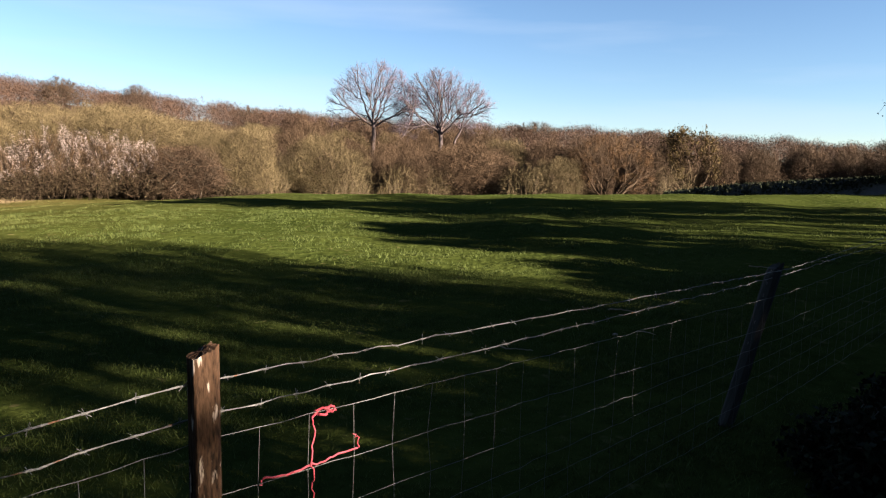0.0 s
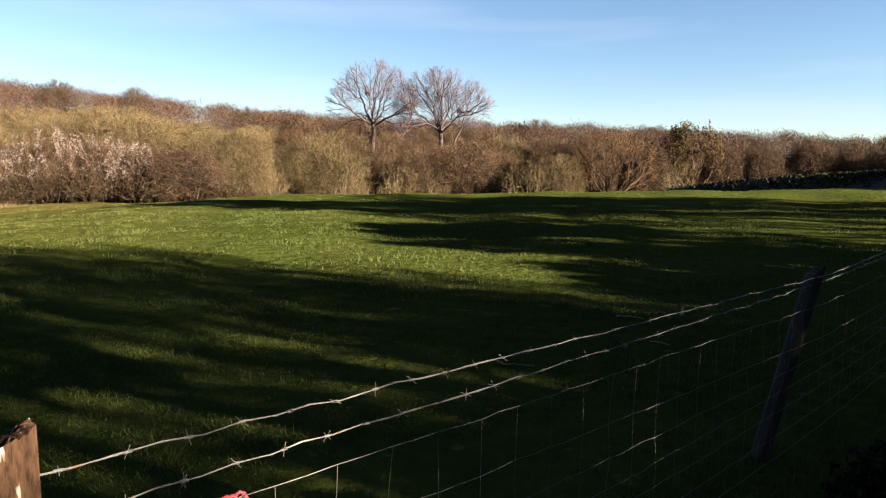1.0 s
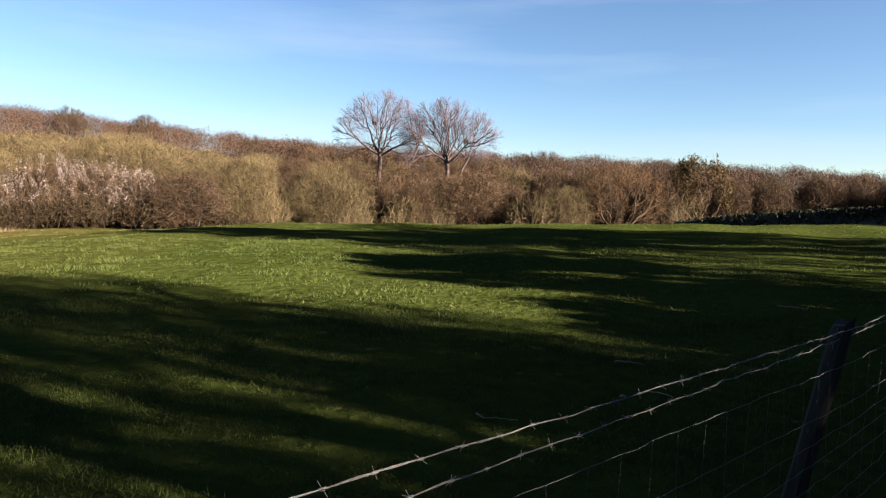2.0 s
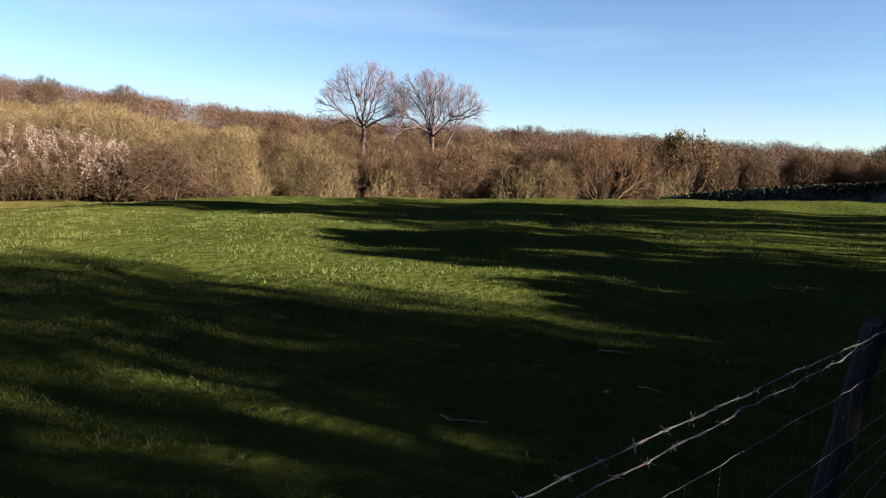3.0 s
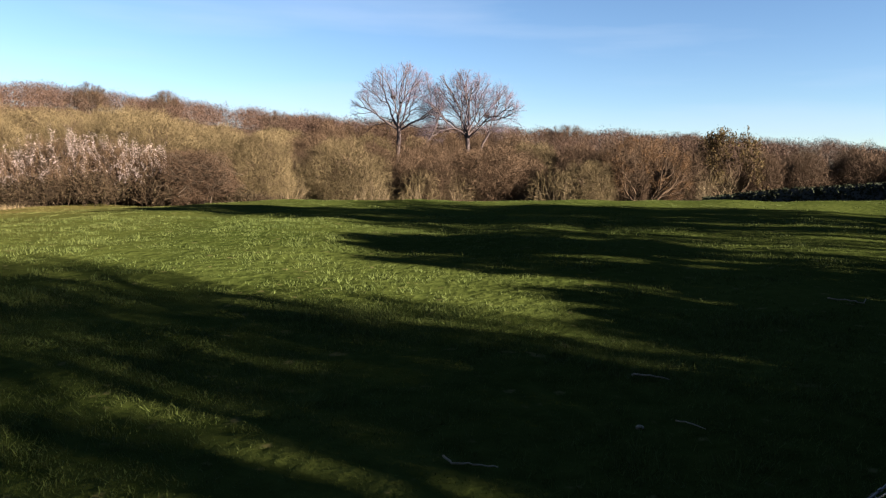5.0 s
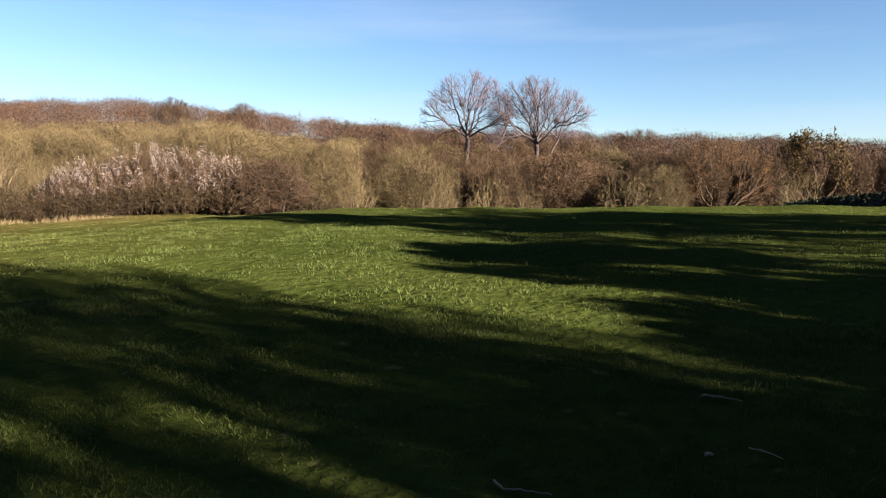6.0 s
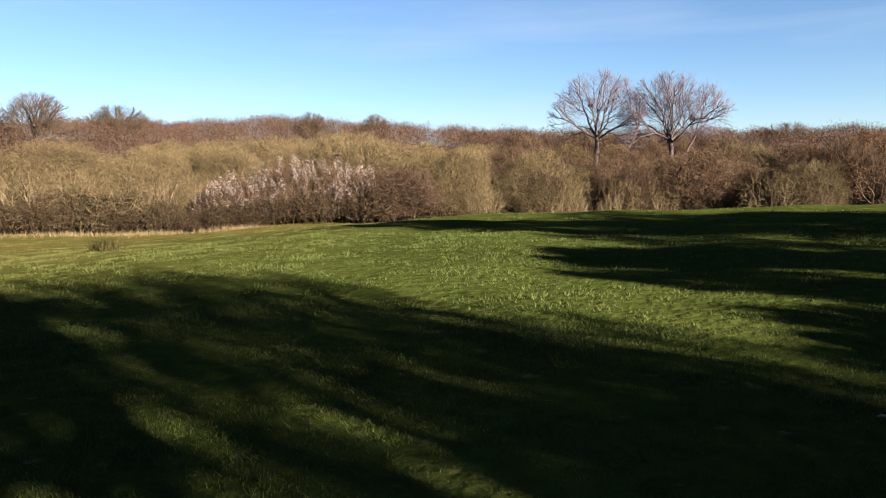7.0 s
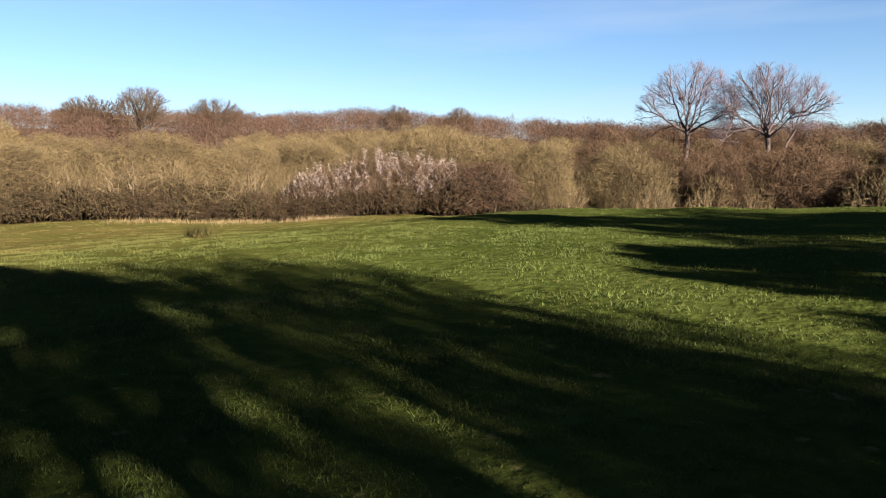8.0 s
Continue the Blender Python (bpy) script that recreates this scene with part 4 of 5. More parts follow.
# (plant, shift across, distance back, turn, size, height)
for meshes, across, back, turn, size, tall in (
        (HIGH_TREE[1], -0.95, 20.8, 0, 0.66, 1.22), (LANE_TREE[1], -0.35, 23.7, 4.2, 0.63, 1.48), (LANE_TREE[0], 0.25, 22.0, 0, 0.98, 1.20), (SPARSE_TREE[1], 1.59, 13.7, 2.1, 0.47, 1.49),
        (HIGH_TREE[1], 2.61, 22.4, 2.1, 0.55, 1.51), (CROWN_TREE[1], 2.63, 12.9, 2.1, 0.87, 1.18), (HIGH_TREE[1], 2.77, 19.6, 4.2, 0.69, 1.04), (HIGH_TREE[0], 2.97, 17.4, 0, 0.78, 1.33),
        (HIGH_TREE[0], 3.89, 23.4, 4.2, 0.59, 1.52), (LANE_TREE[1], 4.24, 21.0, 2.1, 1.06, 1.18), (SPARSE_TREE[0], 4.45, 16.6, 4.2, 0.75, 1.30), (LANE_TREE[1], 5.01, 14.4, 4.2, 0.70, 0.92),
        (HIGH_TREE[0], 5.33, 21.3, 4.2, 0.48, 1.70), (LANE_TREE[0], 5.70, 17.6, 4.2, 0.60, 1.55), (POLE_TREE[1], 5.95, 23.8, 0, 1.14, 1.11), (SPARSE_TREE[1], 5.95, 15.8, 4.2, 0.54, 1.70),
        (HIGH_TREE[1], 6.37, 22.7, 4.2, 0.66, 1.23), (CROWN_TREE[0], 7.97, 16.6, 2.1, 0.87, 0.85), (CROWN_TREE[0], 8.80, 14.0, 0, 0.76, 0.84), (HIGH_TREE[0], 9.98, 12.7, 2.1, 0.60, 0.81),
        (CROWN_TREE[0], 10.18, 19.1, 2.1, 0.62, 1.41), (CROWN_TREE[0], 11.24, 13.1, 4.2, 1.01, 0.75), (CROWN_TREE[0], 11.43, 20.8, 2.1, 0.97, 1.11), (HIGH_TREE[1], 14.26, 18.6, 2.1, 0.80, 1.11),
        (HIGH_TREE[1], 15.58, 13.7, 0, 0.61, 1.67), (SPARSE_TREE[1], 15.94, 23.8, 4.2, 1.04, 1.07), (CROWN_TREE[1], 15.99, 16.0, 2.1, 0.85, 1.46), (LANE_TREE[1], 17.48, 23.7, 2.1, 0.76, 1.70),
        (SPARSE_TREE[1], 19.23, 16.1, 4.2, 0.84, 0.97), (CROWN_TREE[0], 20.41, 23.2, 0, 0.88, 1.30), (LANE_TREE[0], -1.6, 14.0, 0.5, 0.8, 1.0), (LANE_TREE[1], -4.0, 15.0, 1.9, 0.9, 1.0),
        (LANE_TREE[0], 30.1, 22.6, 0.4, 0.8, 1.0), (LANE_TREE[1], 34.5, 25.0, 2.6, 0.8, 1.0), (LANE_TREE[0], 31.6, 18.6, 4.0, 0.7, 0.9)):
    x, y = lane_place(across, back)
    plant("lane_tree", meshes, x, y, "dark twiggy tree hung with small leaves by the lane", "tree", "trees along the lane", turn, size, tall)


def arching_tree(seed, tall, reach, limbs, twig_mat, bark, leaf_mat, leaves, leaf_size):
    """A low tree whose limbs arch out and droop, with curling side shoots and tufts of small leaves."""
    rng = np.random.default_rng(seed)
    wood, haze = Heap(), Heap()
    bent(rng, np.array([[0, 0, -0.3]]), np.array([[0.1, 0.1, tall * 0.8]]), 0.22, 0.07, 0.03, wood, 8, 7)

    def arcs(p, d, lens, r, sag, heap, sides):
        """Curves from p along d that bow downwards; gives points and headings along them."""
        pts, way = [p], d
        steps = 8
        for i in range(steps):
            way = unit(way + rng.normal(size=p.shape) * 0.24 - [[0, 0, 1]] * sag[:, None] / steps)
            q = pts[-1] + way * (lens / steps)[:, None]
            k0, k1 = 1 - 0.8 * i / steps, 1 - 0.8 * (i + 1) / steps
            heap.add(*rods(pts[-1], q, r * k0, r * k1, sides))
            pts.append(q)
        return np.stack(pts, 1)

    def shoots(curve, per, first, angle, size):
        """Side shoots along the curves, bent away from them."""
        n = len(curve)
        at = rng.integers(first, curve.shape[1] - 1, (n, per))
        p = curve[np.arange(n)[:, None], at].reshape(-1, 3)
        along = unit((curve[np.arange(n)[:, None], at + 1] - curve[np.arange(n)[:, None], at]).reshape(-1, 3))
        side = unit(np.cross(along, rng.normal(size=along.shape)))
        d = unit(along * math.cos(angle) + side * math.sin(angle) + [[0, 0, 0.25]])
        return p, d, size * rng.uniform(0.6, 1.3, len(p)) * (1.15 - 0.6 * at.ravel() / curve.shape[1])

    ang = np.arange(limbs) * 2.4 + rng.uniform(0, 0.5, limbs)
    p = np.stack([np.zeros(limbs), np.zeros(limbs), tall * np.linspace(0.20, 0.85, limbs)], -1)
    d = unit(np.stack([np.cos(ang), np.sin(ang), rng.uniform(0.35, 0.95, limbs)], -1))
    main = arcs(p, d, reach * rng.uniform(0.8, 1.25, limbs), np.full(limbs, 0.075), rng.uniform(1.1, 2.3, limbs), wood, 6)
    p, d, lens = shoots(main, 13, 2, 0.8, reach * 0.36)
    second = arcs(p, d, lens, np.full(len(p), 0.024), rng.uniform(0.6, 2.0, len(p)), wood, 4)
    p, d, lens = shoots(second, 8, 1, 0.9, reach * 0.15)
    third = arcs(p, d, lens, np.full(len(p), 0.0095), rng.uniform(-0.3, 2.0, len(p)), haze, 3)
    pick, at = rng.integers(0, len(third), leaves), rng.integers(2, 9, leaves)
    c = third[pick, at] + rng.normal(size=(leaves, 3)) * 0.05
    v, f = flakes(rng, c, leaf_size)
    return [("trunk", wood.mesh("trunk", bark)), ("crown", haze.mesh("crown", twig_mat)), ("foliage", mesh_from("foliage", v, [f], leaf_mat))]


OVERHANG = arching_tree(95, 5.7, 4.5, 32, M_TWIG_DARK, M_BARK_DARK, M_IVY, 17000, 0.020)
plant("overhanging_tree", OVERHANG, 14.55, 12.95, "dark drooping tree with small new leaves beside the fence", "tree", "", 0.9, 1.0, 1.0)
# out-of-view hedge, added to throw low shade over the fence and near field
SHADE_HEDGE = [shrub_meshes(s, 2.2, 3.4, 30, M_TWIG_DARK, M_BARK_DARK, 1500, 0.014, 0.3, M_IVY, 3800, 0.055, up=0.0, bud_name="foliage") for s in (64, 65)]
for k in range(16):
    p = np.array([-0.28, 0.2]) + FENCE_DIR * (k * 1.7 - 12) + LANE_SIDE * (4.6 + 0.3 * math.sin(k * 2.1))
    plant("shade_hedge_bush", SHADE_HEDGE[k % 2], p[0], p[1], "unseen leafy hedge bush added along the lane to shade the foreground", "hedge", "hedge along the lane", k * 1.3, 1.0, (0.9 if k < 9 else 1.0 + 0.06 * (k - 9)) + 0.06 * math.sin(k * 1.7))


# unseen trees added behind the lane, to keep sky light off the near ground
BACK_TREE = [tree_meshes(s, 8.0, 6.0, 0.20, M_TWIG_DARK, M_BARK_DARK, 0.25, 7, (3, 4, 3, 2), 0.025, M_IVY, 1500, 0.09, lift=0.12, leaders=3) for s in (98, 99)]
for x, y, turn in ((-6.5, -6.0, 0.4), (-1.5, -8.5, 2.2), (3.5, -9.5, 4.0), (-11.0, -4.5, 1.1)):
    plant("shade_tree", BACK_TREE[turn > 2], x, y, "unseen dark twiggy tree added behind the lane to block sky light", "tree", "trees behind the lane", turn, 1.5, 1.5)
rng_back = np.random.default_rng(15)
for k in range(34):
    a = radians(rng_back.uniform(95, 262))
    d = rng_back.uniform(10, 26)
    x, y = 0.6 + d * math.sin(a), -1.5 + d * math.cos(a)
    if 0.43 * x + 0.9 * y > -5.0 and x > 0:
        continue
    plant("shade_tree", BACK_TREE[k % 2], x, y, "unseen dark twiggy tree added behind the lane to block sky light", "tree", "trees behind the lane", k * 1.1, 1.8, 1.3)


# ---- fence ----
POSTS = [(-3.00, -2.02, 0.92, 0.0, 0.0), (-0.316, 0.326, 1.164, 0.0, 0.0), (2.124, 2.790, 1.06, 0.325, 0.08), (5.90, 6.18, 1.10, -0.05, 0.03), (9.2, 9.4, 1.1, 0.0, 0.0), (12.5, 12.6, 1.1, 0.0, 0.0)]
fence = tagged(new("wire_fence"), "post and wire stock fence with two barbed strands", "fence")


def post_mesh(seed, tall, wide):
    """A sawn round post: uneven sides, a split and slanting worn top."""
    rng = np.random.default_rng(seed)
    bm = bmesh.new()
    rings, sides = 9, 12
    last = None
    for i in range(rings):
        z = -0.3 + (tall + 0.3) * i / (rings - 1)
        ring = []
        for k in range(sides):
            a = 2 * math.pi * k / sides
            c, s = math.cos(a), math.sin(a)
            rr = wide * 0.5 / max(abs(c), abs(s)) ** 0.55 * (1 + 0.035 * rng.normal())
            ring.append(bm.verts.new((c * rr, s * rr, z + (0.035 * c + 0.022 * rng.normal() if i == rings - 1 else 0.0))))
        if last:
            for k in range(sides):
                bm.faces.new((last[k], last[(k + 1) % sides], ring[(k + 1) % sides], ring[k]))
        last = ring
    bm.faces.new(last)
    bmesh.ops.recalc_face_normals(bm, faces=bm.faces)
    return bm


def sawn_post_mesh(seed, tall, wide, deep):
    """A squared sawn post: worn arrises, grain ridges, a jagged top that slants up to one side."""
    rng = np.random.default_rng(seed)
    bm = bmesh.new()
    outline = []
    for k in range(40):                                     # round the section, corners eased
        a = 2 * math.pi * (k + 0.5) / 40
        c, s = math.cos(a), math.sin(a)
        rr = 1.0 / max(abs(c), abs(s)) ** 0.86
        outline.append((c * rr * wide * 0.5, s * rr * deep * 0.5))
    ridge = 1 + 0.022 * rng.normal(size=40)
    splinter = np.abs(rng.normal(size=40)) * 0.007
    rings = 30
    last = None
    for i in range(rings):
        t = i / (rings - 1)
        z = -0.3 + (tall + 0.3) * t
        ring = []
        for k, (px, py) in enumerate(outline):
            f = ridge[k] * (1 + 0.008 * rng.normal()) * (1.10 - 0.10 * t)
            chip = 1 - 0.10 * max(0.0, math.sin(7 * z + k)) ** 6 if k in (19, 20, 21, 24, 25) else 1.0
            up = (px / wide) * 0.034 - splinter[k] if i == rings - 1 else ((px / wide) * 0.030 if i == rings - 2 else 0.0)
            ring.append(bm.verts.new((px * f * chip, py * f * chip, z + up)))
        if last:
            for k in range(40):
                bm.faces.new((last[k], last[(k + 1) % 40], ring[(k + 1) % 40], ring[k]))
        last = ring
    inner = [bm.verts.new((v.co.x * 0.55, v.co.y * 0.55, tall - 0.004 + v.co.x * 0.35 + rng.normal() * 0.003)) for v in last]
    hub = bm.verts.new((0, 0, tall - 0.004))
    for k in range(40):
        j = (k + 1) % 40
        bm.faces.new((last[k], last[j], inner[j], inner[k]))
        bm.faces.new((inner[k], inner[j], hub))
    bmesh.ops.recalc_face_normals(bm, faces=bm.faces)
    return bm


for k, (x, y, tall, lean_x, lean_y) in enumerate(POSTS):
    ob = part("post", sawn_post_mesh(101, tall - 0.02, 0.069, 0.058) if k == 1 else post_mesh(100 + k, tall, 0.085), M_POST if k == 1 else M_POST_GREY, fence)
    ob.matrix_world = Matrix.LocRotScale((x, y, gz(x, y)), Euler((lean_y, lean_x, 0.72)), None)


WIRE_LINE = [(-3.0, -1.98), (-0.335, 0.352), (2.55, 3.02), (5.90, 6.16), (9.2, 9.4), (12.5, 12.6)]


def post_point(k, z, side=0.0):
    x, y = WIRE_LINE[k]
    return np.array([x, y, gz(x, y) + z]) - np.append(LANE_SIDE, 0) * side


def strand(z_list, side, sag, rng):
    """Points of one wire from post to post, with a little sag and kink."""
    pts = []
    for k in range(len(POSTS) - 1):
        a, b = post_point(k, z_list[k], side), post_point(k + 1, z_list[k + 1], side)
        steps = 48
        for s in range(steps):
            t = s / steps
            p = a + (b - a) * t
            p[2] -= sag * 4 * t * (1 - t)
            pts.append(p + rng.normal(size=3) * 0.0022)
    pts.append(post_point(len(POSTS) - 1, z_list[-1], side))
    return np.array(pts)


rng_f = np.random.default_rng(77)


def staple_mesh():
    """A bent wire staple: two legs and a bow, driven in over a strand."""
    arc = np.array([(math.cos(a) * 0.008, -0.006 * math.sin(a), 0.0) for a in np.linspace(0, math.pi, 7)])
    pts = np.vstack([arc[:1] + [[0, 0.014, 0]], arc, arc[-1:] + [[0, 0.014, 0]]])[:, [2, 1, 0]]
    v, f = rods(pts[:-1], pts[1:], 0.0018, 0.0018, 5)
    return mesh_from("staple", v, [f], M_WIRE)


STAPLE = staple_mesh()
for k, post in enumerate([ob for ob in fence.children if ob.name.startswith("post")]):
    for z in (1.02, 0.94, 0.86, 0.68, 0.54):
        if k in (1, 2, 3):
            ob = part_mesh("staple", STAPLE, post)
            ob.location = (-0.042, 0.0, z) if k != 1 else (0.0, 0.036, z)
            ob.rotation_euler = (0, 0, -math.pi / 2 if k != 1 else math.pi)
NET = [(0.885, 0.832), (0.720, 0.637), (0.562, 0.533), (0.418, 0.447), (0.318, 0.345), (0.20, 0.21), (0.08, 0.09)]
for heights, side, sag in (([0.78, 1.056, 1.000, 1.02, 1.0, 1.0], -0.018, 0.003), ([0.69, 0.945, 0.951, 0.94, 0.9, 0.9], 0.018, 0.003)):
    pts = strand(heights, side, sag, rng_f)
    heap = Heap()
    heap.add(*tube(pts, 0.0017, 5))
    off = np.stack([np.cos(np.arange(len(pts)) * 1.9), np.sin(np.arange(len(pts)) * 1.9), np.sin(np.arange(len(pts)) * 2.3)], -1) * 0.003
    heap.add(*tube(pts + off * 0.8, 0.0014))
    lens = np.linalg.norm(pts[1:] - pts[:-1], axis=1)
    run = np.concatenate([[0], np.cumsum(lens)])
    for s in np.arange(0.06, run[-1], 0.115):
        i = int(np.searchsorted(run, s)) - 1
        p = pts[i] + (pts[i + 1] - pts[i]) * (s - run[i]) / lens[i]
        for q in range(2):
            d = unit(rng_f.normal(size=3)) * 0.017
            heap.add(*rods(p - d, p + d, 0.0012, 0.0008, 3))
        along = unit(pts[i + 1] - pts[i]) * 0.008
        heap.add(*rods(p - along, p + along, 0.0036, 0.0036, 5))
    part_mesh("barbed_wire", heap.mesh("barbed_wire", M_WIRE), fence, "barbed wire strand")
net_lines = []
for za, zb in NET:
    pts = strand([za * 0.74, za, zb, zb, zb, zb], 0.0, 0.006, rng_f)
    net_lines.append(pts)
    heap = Heap()
    heap.add(*tube(pts, 0.0013))
    part_mesh("line_wire", heap.mesh("line_wire", M_NET), fence)
for i in range(2, len(net_lines[0]) - 1, 2):
    chain = np.array([line[i] for line in net_lines])
    heap = Heap()
    chain = chain + rng_f.normal(size=chain.shape) * [[0.003, 0.003, 0.0]]
    heap.add(*tube(chain, 0.0008))
    part_mesh("stay_wire", heap.mesh("stay_wire", M_NET), fence)

# ---- grass ----
def grass():
    """Short grazed turf: thin blades in clumps, thick near the fence and thinning with distance."""
    rng = np.random.default_rng(3)
    sets = []
    for n, y0, y1, x0, x1, tall, wide in ((340000, 1.5, 8, -9, 5, 0.025, 0.0036), (260000, 6, 17, -18, 13, 0.025, 0.0075), (150000, 14, 40, -36, 18, 0.022, 0.0155)):
        c = rng.uniform((x0, y0), (x1, y1), (n // 22, 2))
        lush = rng.gamma(1.5, 0.62, len(c))                      # some tufts stand up, most are grazed
        pick = rng.integers(0, len(c), n)
        p = c[pick] + rng.normal(size=(n, 2)) * (0.05 + 0.06 * rng.uniform(0, 1, (n, 1)))
        sets.append((p, tall * np.clip(lush[pick], 0.3, 2.4 if y0 < 10 else 1.5), np.full(n, wide)))
    p = np.concatenate([s[0] for s in sets])
    tall = np.concatenate([s[1] for s in sets]) * rng.uniform(0.4, 1.5, len(p))
    patch = 0.75 + 0.5 * np.sin(p[:, 0] * 1.7 + np.sin(p[:, 1] * 1.1) * 2) * np.sin(p[:, 1] * 1.9)
    tall *= np.clip(patch, 0.35, 1.4)
    wide = np.concatenate([s[2] for s in sets])
    z = height(p[:, 0], p[:, 1])
    ang = rng.uniform(0, 2 * np.pi, len(p))
    side = np.stack([np.cos(ang), np.sin(ang), np.zeros(len(p))], -1) * wide[:, None]
    root = np.stack([p[:, 0], p[:, 1], z - 0.005], -1)
    tip = root + np.stack([rng.normal(size=len(p)) * 0.5 * tall, rng.normal(size=len(p)) * 0.5 * tall, tall], -1)
    v = np.stack([root - side, root + side, tip], 1).reshape(-1, 3)
    return mesh_from("grass", v, [np.arange(len(p) * 3).reshape(-1, 3)], M_BLADE)


tagged(new("grass", grass()), "short grazed spring grass in tufts", "grass", kind="stuff")


# ---- far field wall ----
def wall_point(s):
    """Along the old wall behind the brow, from its low far end to the lane."""
    a, b = np.array([11.0, 31.5]), np.array([27.0, 21.5])
    return a + (b - a) * s


def field_wall():
    wall = tagged(new("field_wall"), "low old stone field wall in shadow, dark growth along its top", "wall")
    rng = np.random.default_rng(21)
    bm = bmesh.new()
    steps = 40
    rows = []
    way = unit(wall_point(1) - wall_point(0))
    out = np.array([way[1], -way[0]])
    for i in range(steps + 1):
        s = i / steps
        p = wall_point(s)
        top = float(np.interp(s, (0, 0.17, 0.35, 0.5, 0.64, 1.0), (0.34, 0.84, 1.18, 1.43, 1.60, 1.9))) + rng.normal() * 0.015
        base = gz(*p) - 0.3
        ring = []
        for dx, z in ((-0.22, base), (-0.19, top), (0.19, top), (0.22, base)):
            q = p + out * (dx + rng.normal() * 0.012)
            ring.append(bm.verts.new((q[0], q[1], z)))
        rows.append(ring)
    for a, b in zip(rows[:-1], rows[1:]):
        for k in range(3):
            bm.faces.new((a[k], b[k], b[k + 1], a[k + 1]))
    bm.faces.new(rows[0])
    bm.faces.new(rows[-1][::-1])
    bmesh.ops.recalc_face_normals(bm, faces=bm.faces)
    part("wall_body", bm, M_STONE, wall)
    n = 26000
    s = rng.uniform(0, 1, n)
    p = wall_point(0)[None] + (wall_point(1) - wall_point(0))[None] * s[:, None]
    top = np.interp(s, (0, 0.17, 0.35, 0.5, 0.64, 1.0), (0.34, 0.84, 1.18, 1.43, 1.60, 1.9))
    # growth tops the wall; its deep near-black hang at the far end imitates shade
    hang = np.abs(rng.normal(size=n)) * np.interp(s, (0, 0.32, 0.45, 1), (0.7, 0.6, 0.14, 0.10))
    c = np.column_stack([p + out[None] * rng.normal(size=(n, 1)) * 0.26, top + 0.05 - hang])
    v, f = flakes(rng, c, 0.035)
    part_mesh("ivy_growth", mesh_from("ivy_growth", v, [f], M_IVY_SHADED), wall, "dark ivy over the wall top, hung thicker at the far end as painted shade")


field_wall()


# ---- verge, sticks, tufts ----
# verge bushes whose leaves are coloured near black in place of shade
VERGE = [shrub_meshes(s, 0.50, 1.5, 24, M_TWIG_DARK, M_BARK_DARK, 900, 0.005, 0.3, M_IVY_SHADED, 7000, 0.020, wood_r=0.006, up=-0.1, twig_len=0.2, bud_name="foliage") for s in (66, 67)]
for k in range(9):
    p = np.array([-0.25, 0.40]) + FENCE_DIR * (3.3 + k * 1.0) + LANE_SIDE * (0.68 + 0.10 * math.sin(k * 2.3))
    plant("verge_bush", VERGE[k % 2], p[0], p[1], "low ivy and bramble on the verge, deep shade put into its leaf colour", "bush", "bushes along the verge", k * 1.7, 0.70 + 0.10 * math.sin(k * 1.9), 1.1)


def crooked(name, points, r, mat, label, category, group="", seed=1, side_twigs=0):
    """A stick that lies along the given ground points."""
    rng = np.random.default_rng(seed)
    pts = np.array([(x, y, gz(x, y) + z) for x, y, z in points])
    fine = []
    for a, b in zip(pts[:-1], pts[1:]):
        for k in range(4):
            fine.append(a + (b - a) * k / 4 + rng.normal(size=3) * r * 0.5)
    fine = np.array(fine + [pts[-1]])
    heap = Heap()
    rr = r * np.linspace(1.0, 0.45, len(fine))
    heap.add(*tube(fine, rr, 6))
    for _ in range(side_twigs):
        i = int(rng.integers(1, len(fine) - 1))
        tip = fine[i] + rng.normal(size=3) * 0.35 * np.array([1, 1, 0.3]) + [0, 0, 0.12]
        mid = (fine[i] + tip) / 2 + rng.normal(size=3) * 0.04
        heap.add(*tube([fine[i], mid, tip], rr[i] * np.array([0.6, 0.4, 0.15]), 5))
    return tagged(new(name, heap.mesh(name, mat)), label, category, group)


crooked("stick", [(0.82, 4.42, 0.03), (0.87, 4.36, 0.025), (0.985, 4.355, 0.03), (1.105, 4.36, 0.02)], 0.007, M_STICK, "thin pale fallen stick lying in the grass", "stick", "fallen sticks", 1)
crooked("stick", [(2.117, 5.87, 0.02), (2.24, 5.82, 0.04), (2.368, 5.80, 0.02)], 0.010, M_STICK, "short pale broken branch lying in the grass", "stick", "fallen sticks", 2)
crooked("stick", [(2.20, 5.08, 0.02), (2.265, 5.03, 0.03), (2.347, 4.95, 0.02)], 0.006, M_STICK, "thin curved fallen twig in the grass", "stick", "fallen sticks", 3)
crooked("stick", [(4.796, 8.475, 0.02), (4.948, 8.307, 0.04), (5.045, 8.234, 0.03), (5.12, 8.34, 0.05)], 0.008, M_STICK, "thin pale hooked stick lying in the grass", "stick", "fallen sticks", 4)
for k, pts in enumerate((
        [(6.7, 8.0, 0.03), (7.1, 8.2, 0.12), (7.6, 8.3, 0.06)], [(6.9, 8.0, 0.04), (7.4, 8.5, 0.25), (7.7, 8.8, 0.55)], [(7.0, 8.1, 0.03), (7.6, 8.1, 0.1), (8.2, 8.0, 0.2)],
        [(7.2, 8.6, 0.04), (7.9, 8.5, 0.2), (8.6, 8.6, 0.25)])):
    crooked("fallen_branch", pts, 0.017, M_BRANCH, "weathered fallen branch lying on the pasture by the fence", "branch", "fallen branches", 10 + k, 3)


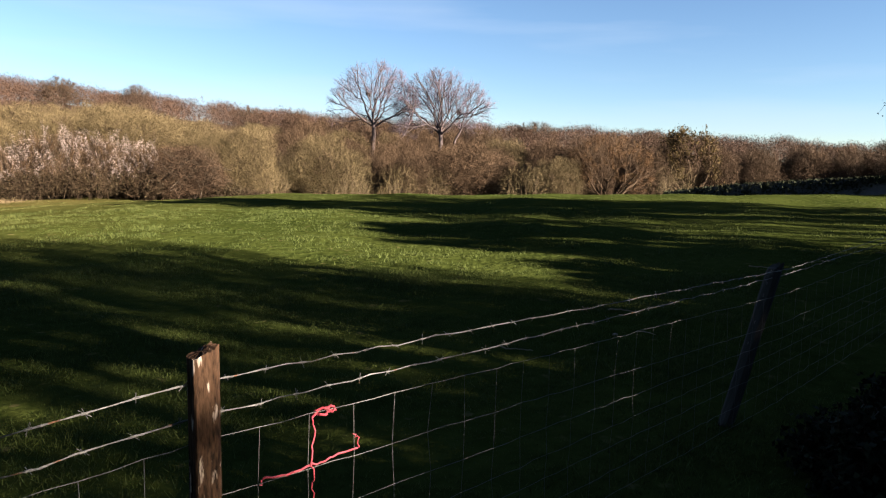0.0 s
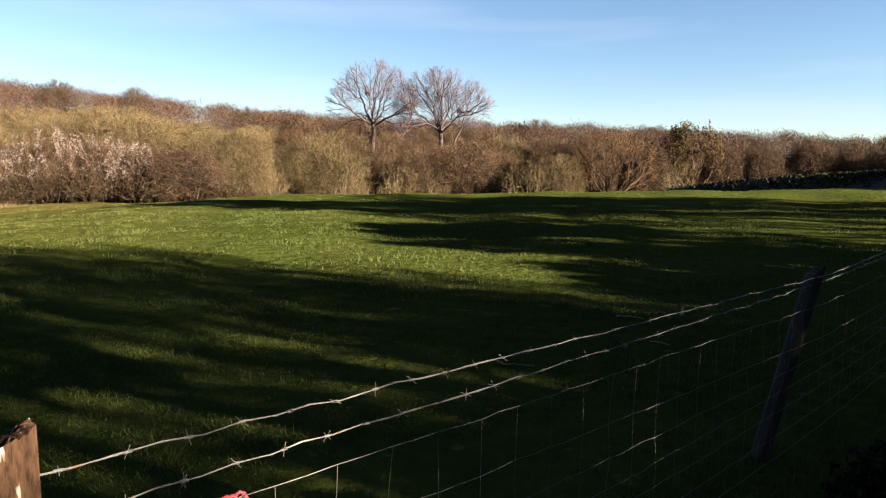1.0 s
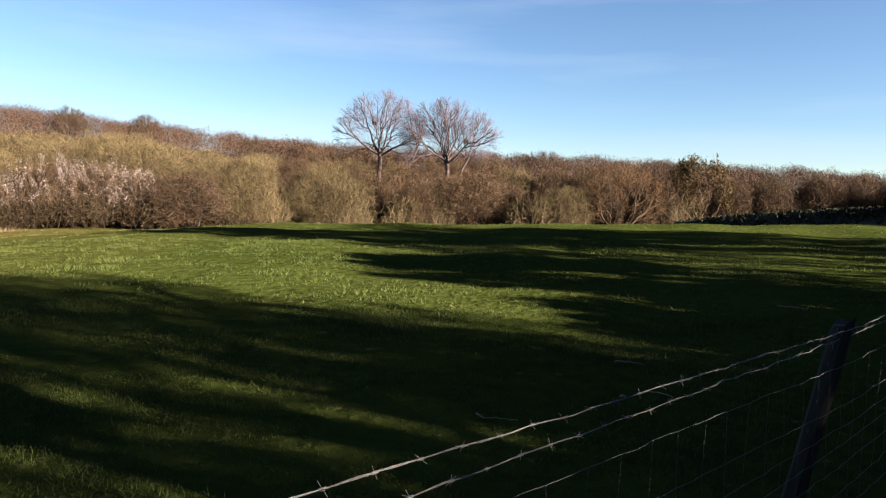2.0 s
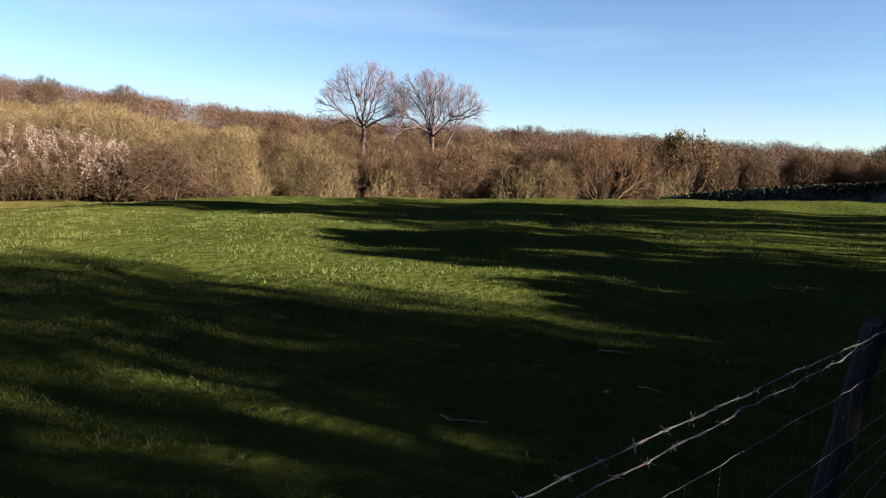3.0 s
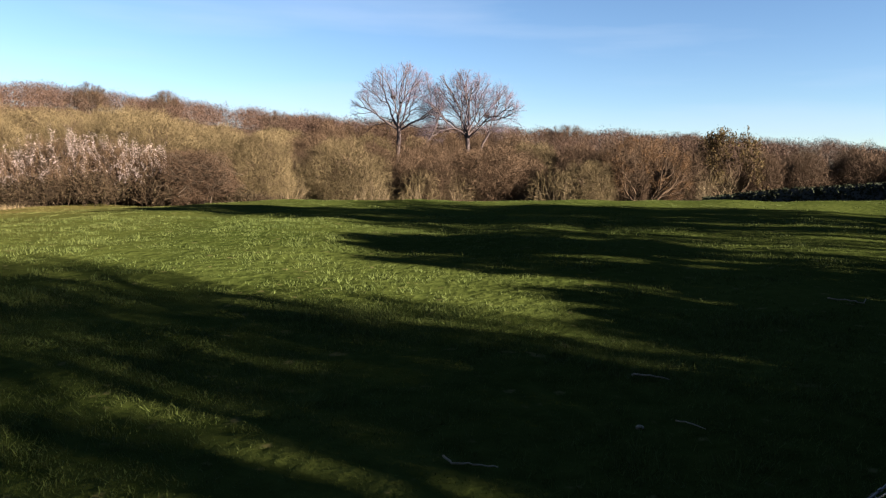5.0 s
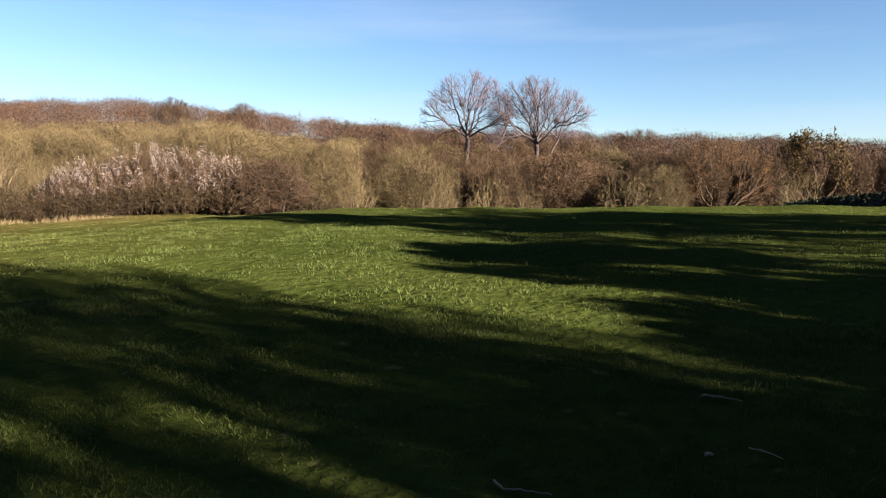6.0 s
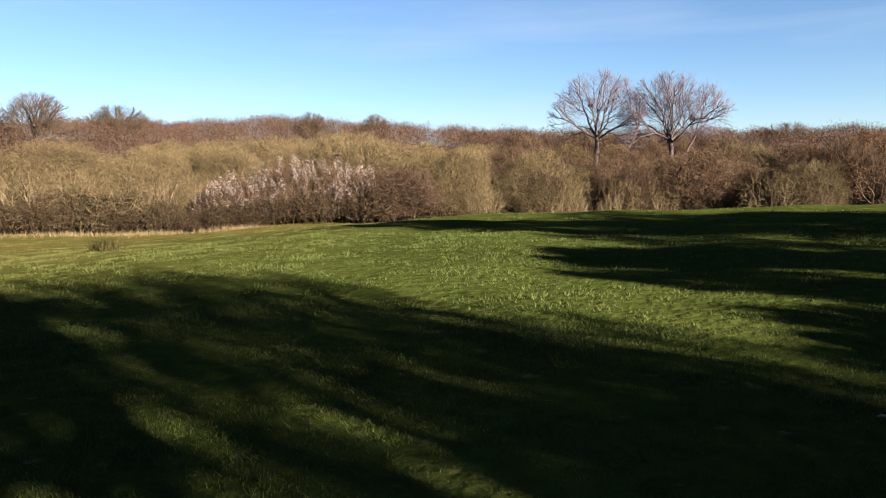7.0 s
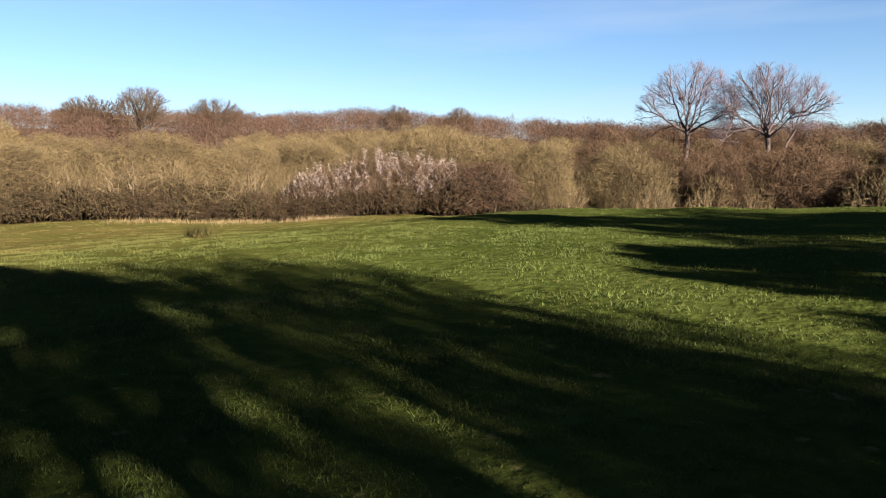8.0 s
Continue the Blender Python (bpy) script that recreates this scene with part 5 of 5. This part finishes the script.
def stone(x, y, size, seed):
    rng = np.random.default_rng(seed)
    bm = bmesh.new()
    bmesh.ops.create_icosphere(bm, subdivisions=2, radius=size)
    for v in bm.verts:
        v.co = Vector(np.array(v.co) * (1, 0.7, 0.55) * (1 + 0.12 * rng.normal()))
    ob = part("stone", bm, M_STICK, None, "", True)
    ob.location = (x, y, gz(x, y) + size * 0.4)
    return tagged(ob, "small pale stone showing in the turf", "stone")


stone(1.97, 4.985, 0.026, 4)


def tuft(name, x, y, count, tall, spread, mat, label, category, seed, group=""):
    """A clump of long narrow blades."""
    rng = np.random.default_rng(seed)
    p = rng.normal(size=(count, 2)) * spread * [1.5, 1]
    root = np.column_stack([p[:, 0], p[:, 1], np.full(count, -0.02)])
    tip = root + np.column_stack([rng.normal(size=(count, 2)) * 0.30 * tall, tall * rng.uniform(0.45, 1.1, count)])
    ob = new(name, mesh_from(name, *(lambda vf: (vf[0], [vf[1]]))(rods(root, tip, 0.008, 0.0, 3)), mat))
    ob.location = (x, y, gz(x, y))
    return tagged(ob, label, category, group)


tuft("rush_tuft", -13.14, 14.96, 600, 0.37, 0.12, M_RUSH, "brown-green clump of rushes in the pasture", "rushes", 31, "clumps of rushes")
rng_reed = np.random.default_rng(33)
for k in range(13):
    b = rng_reed.uniform(-50, -33)
    x, y = at_bearing(b, 40.6 + rng_reed.uniform(-0.8, 0.8))
    tagged(tuft("reed_tuft", x, y, 110, 0.34, 0.6, M_REED, "straw-coloured dead grass along the wood edge", "dead grass", 40 + k, "dead grass along the edge"), kind="stuff")


# ---- twine on the fence ----
def twine():
    """Red twine knotted to the netting: an upright, two arms and a loose knot with short ends."""
    a, b = post_point(1, 0, 0.004), post_point(2, 0, 0.004)
    def on(s, z):
        p = a + (b - a) * s
        return np.array([p[0], p[1], z])
    rng = np.random.default_rng(8)
    heap = Heap()
    def run(points, r):
        pts = [on(*q) for q in points]
        fine = []
        for p, q in zip(pts[:-1], pts[1:]):
            fine += [p + (q - p) * k / 5 + rng.normal(size=3) * 0.0035 for k in range(5)]
        fine = np.array(fine + [pts[-1]])
        heap.add(*tube(fine, r * 0.75, 5))
    run([(0.089, 0.872), (0.088, 0.79), (0.087, 0.718), (0.089, 0.62), (0.088, 0.54), (0.090, 0.40)], 0.0036)
    run([(0.0455, 0.720), (0.066, 0.714), (0.087, 0.718)], 0.0052)
    run([(0.087, 0.718), (0.106, 0.722), (0.130, 0.724)], 0.0044)
    run([(0.130, 0.724), (0.131, 0.752), (0.125, 0.776)], 0.0026)
    run([(0.087, 0.868), (0.097, 0.885), (0.107, 0.880), (0.102, 0.864), (0.091, 0.871)], 0.0060)
    run([(0.100, 0.880), (0.109, 0.866)], 0.0045)
    run([(0.0455, 0.720), (0.0445, 0.705)], 0.0045)
    return tagged(new("twine", heap.mesh("twine", M_TWINE)), "red baler twine tied across the wire netting", "twine")


twine()
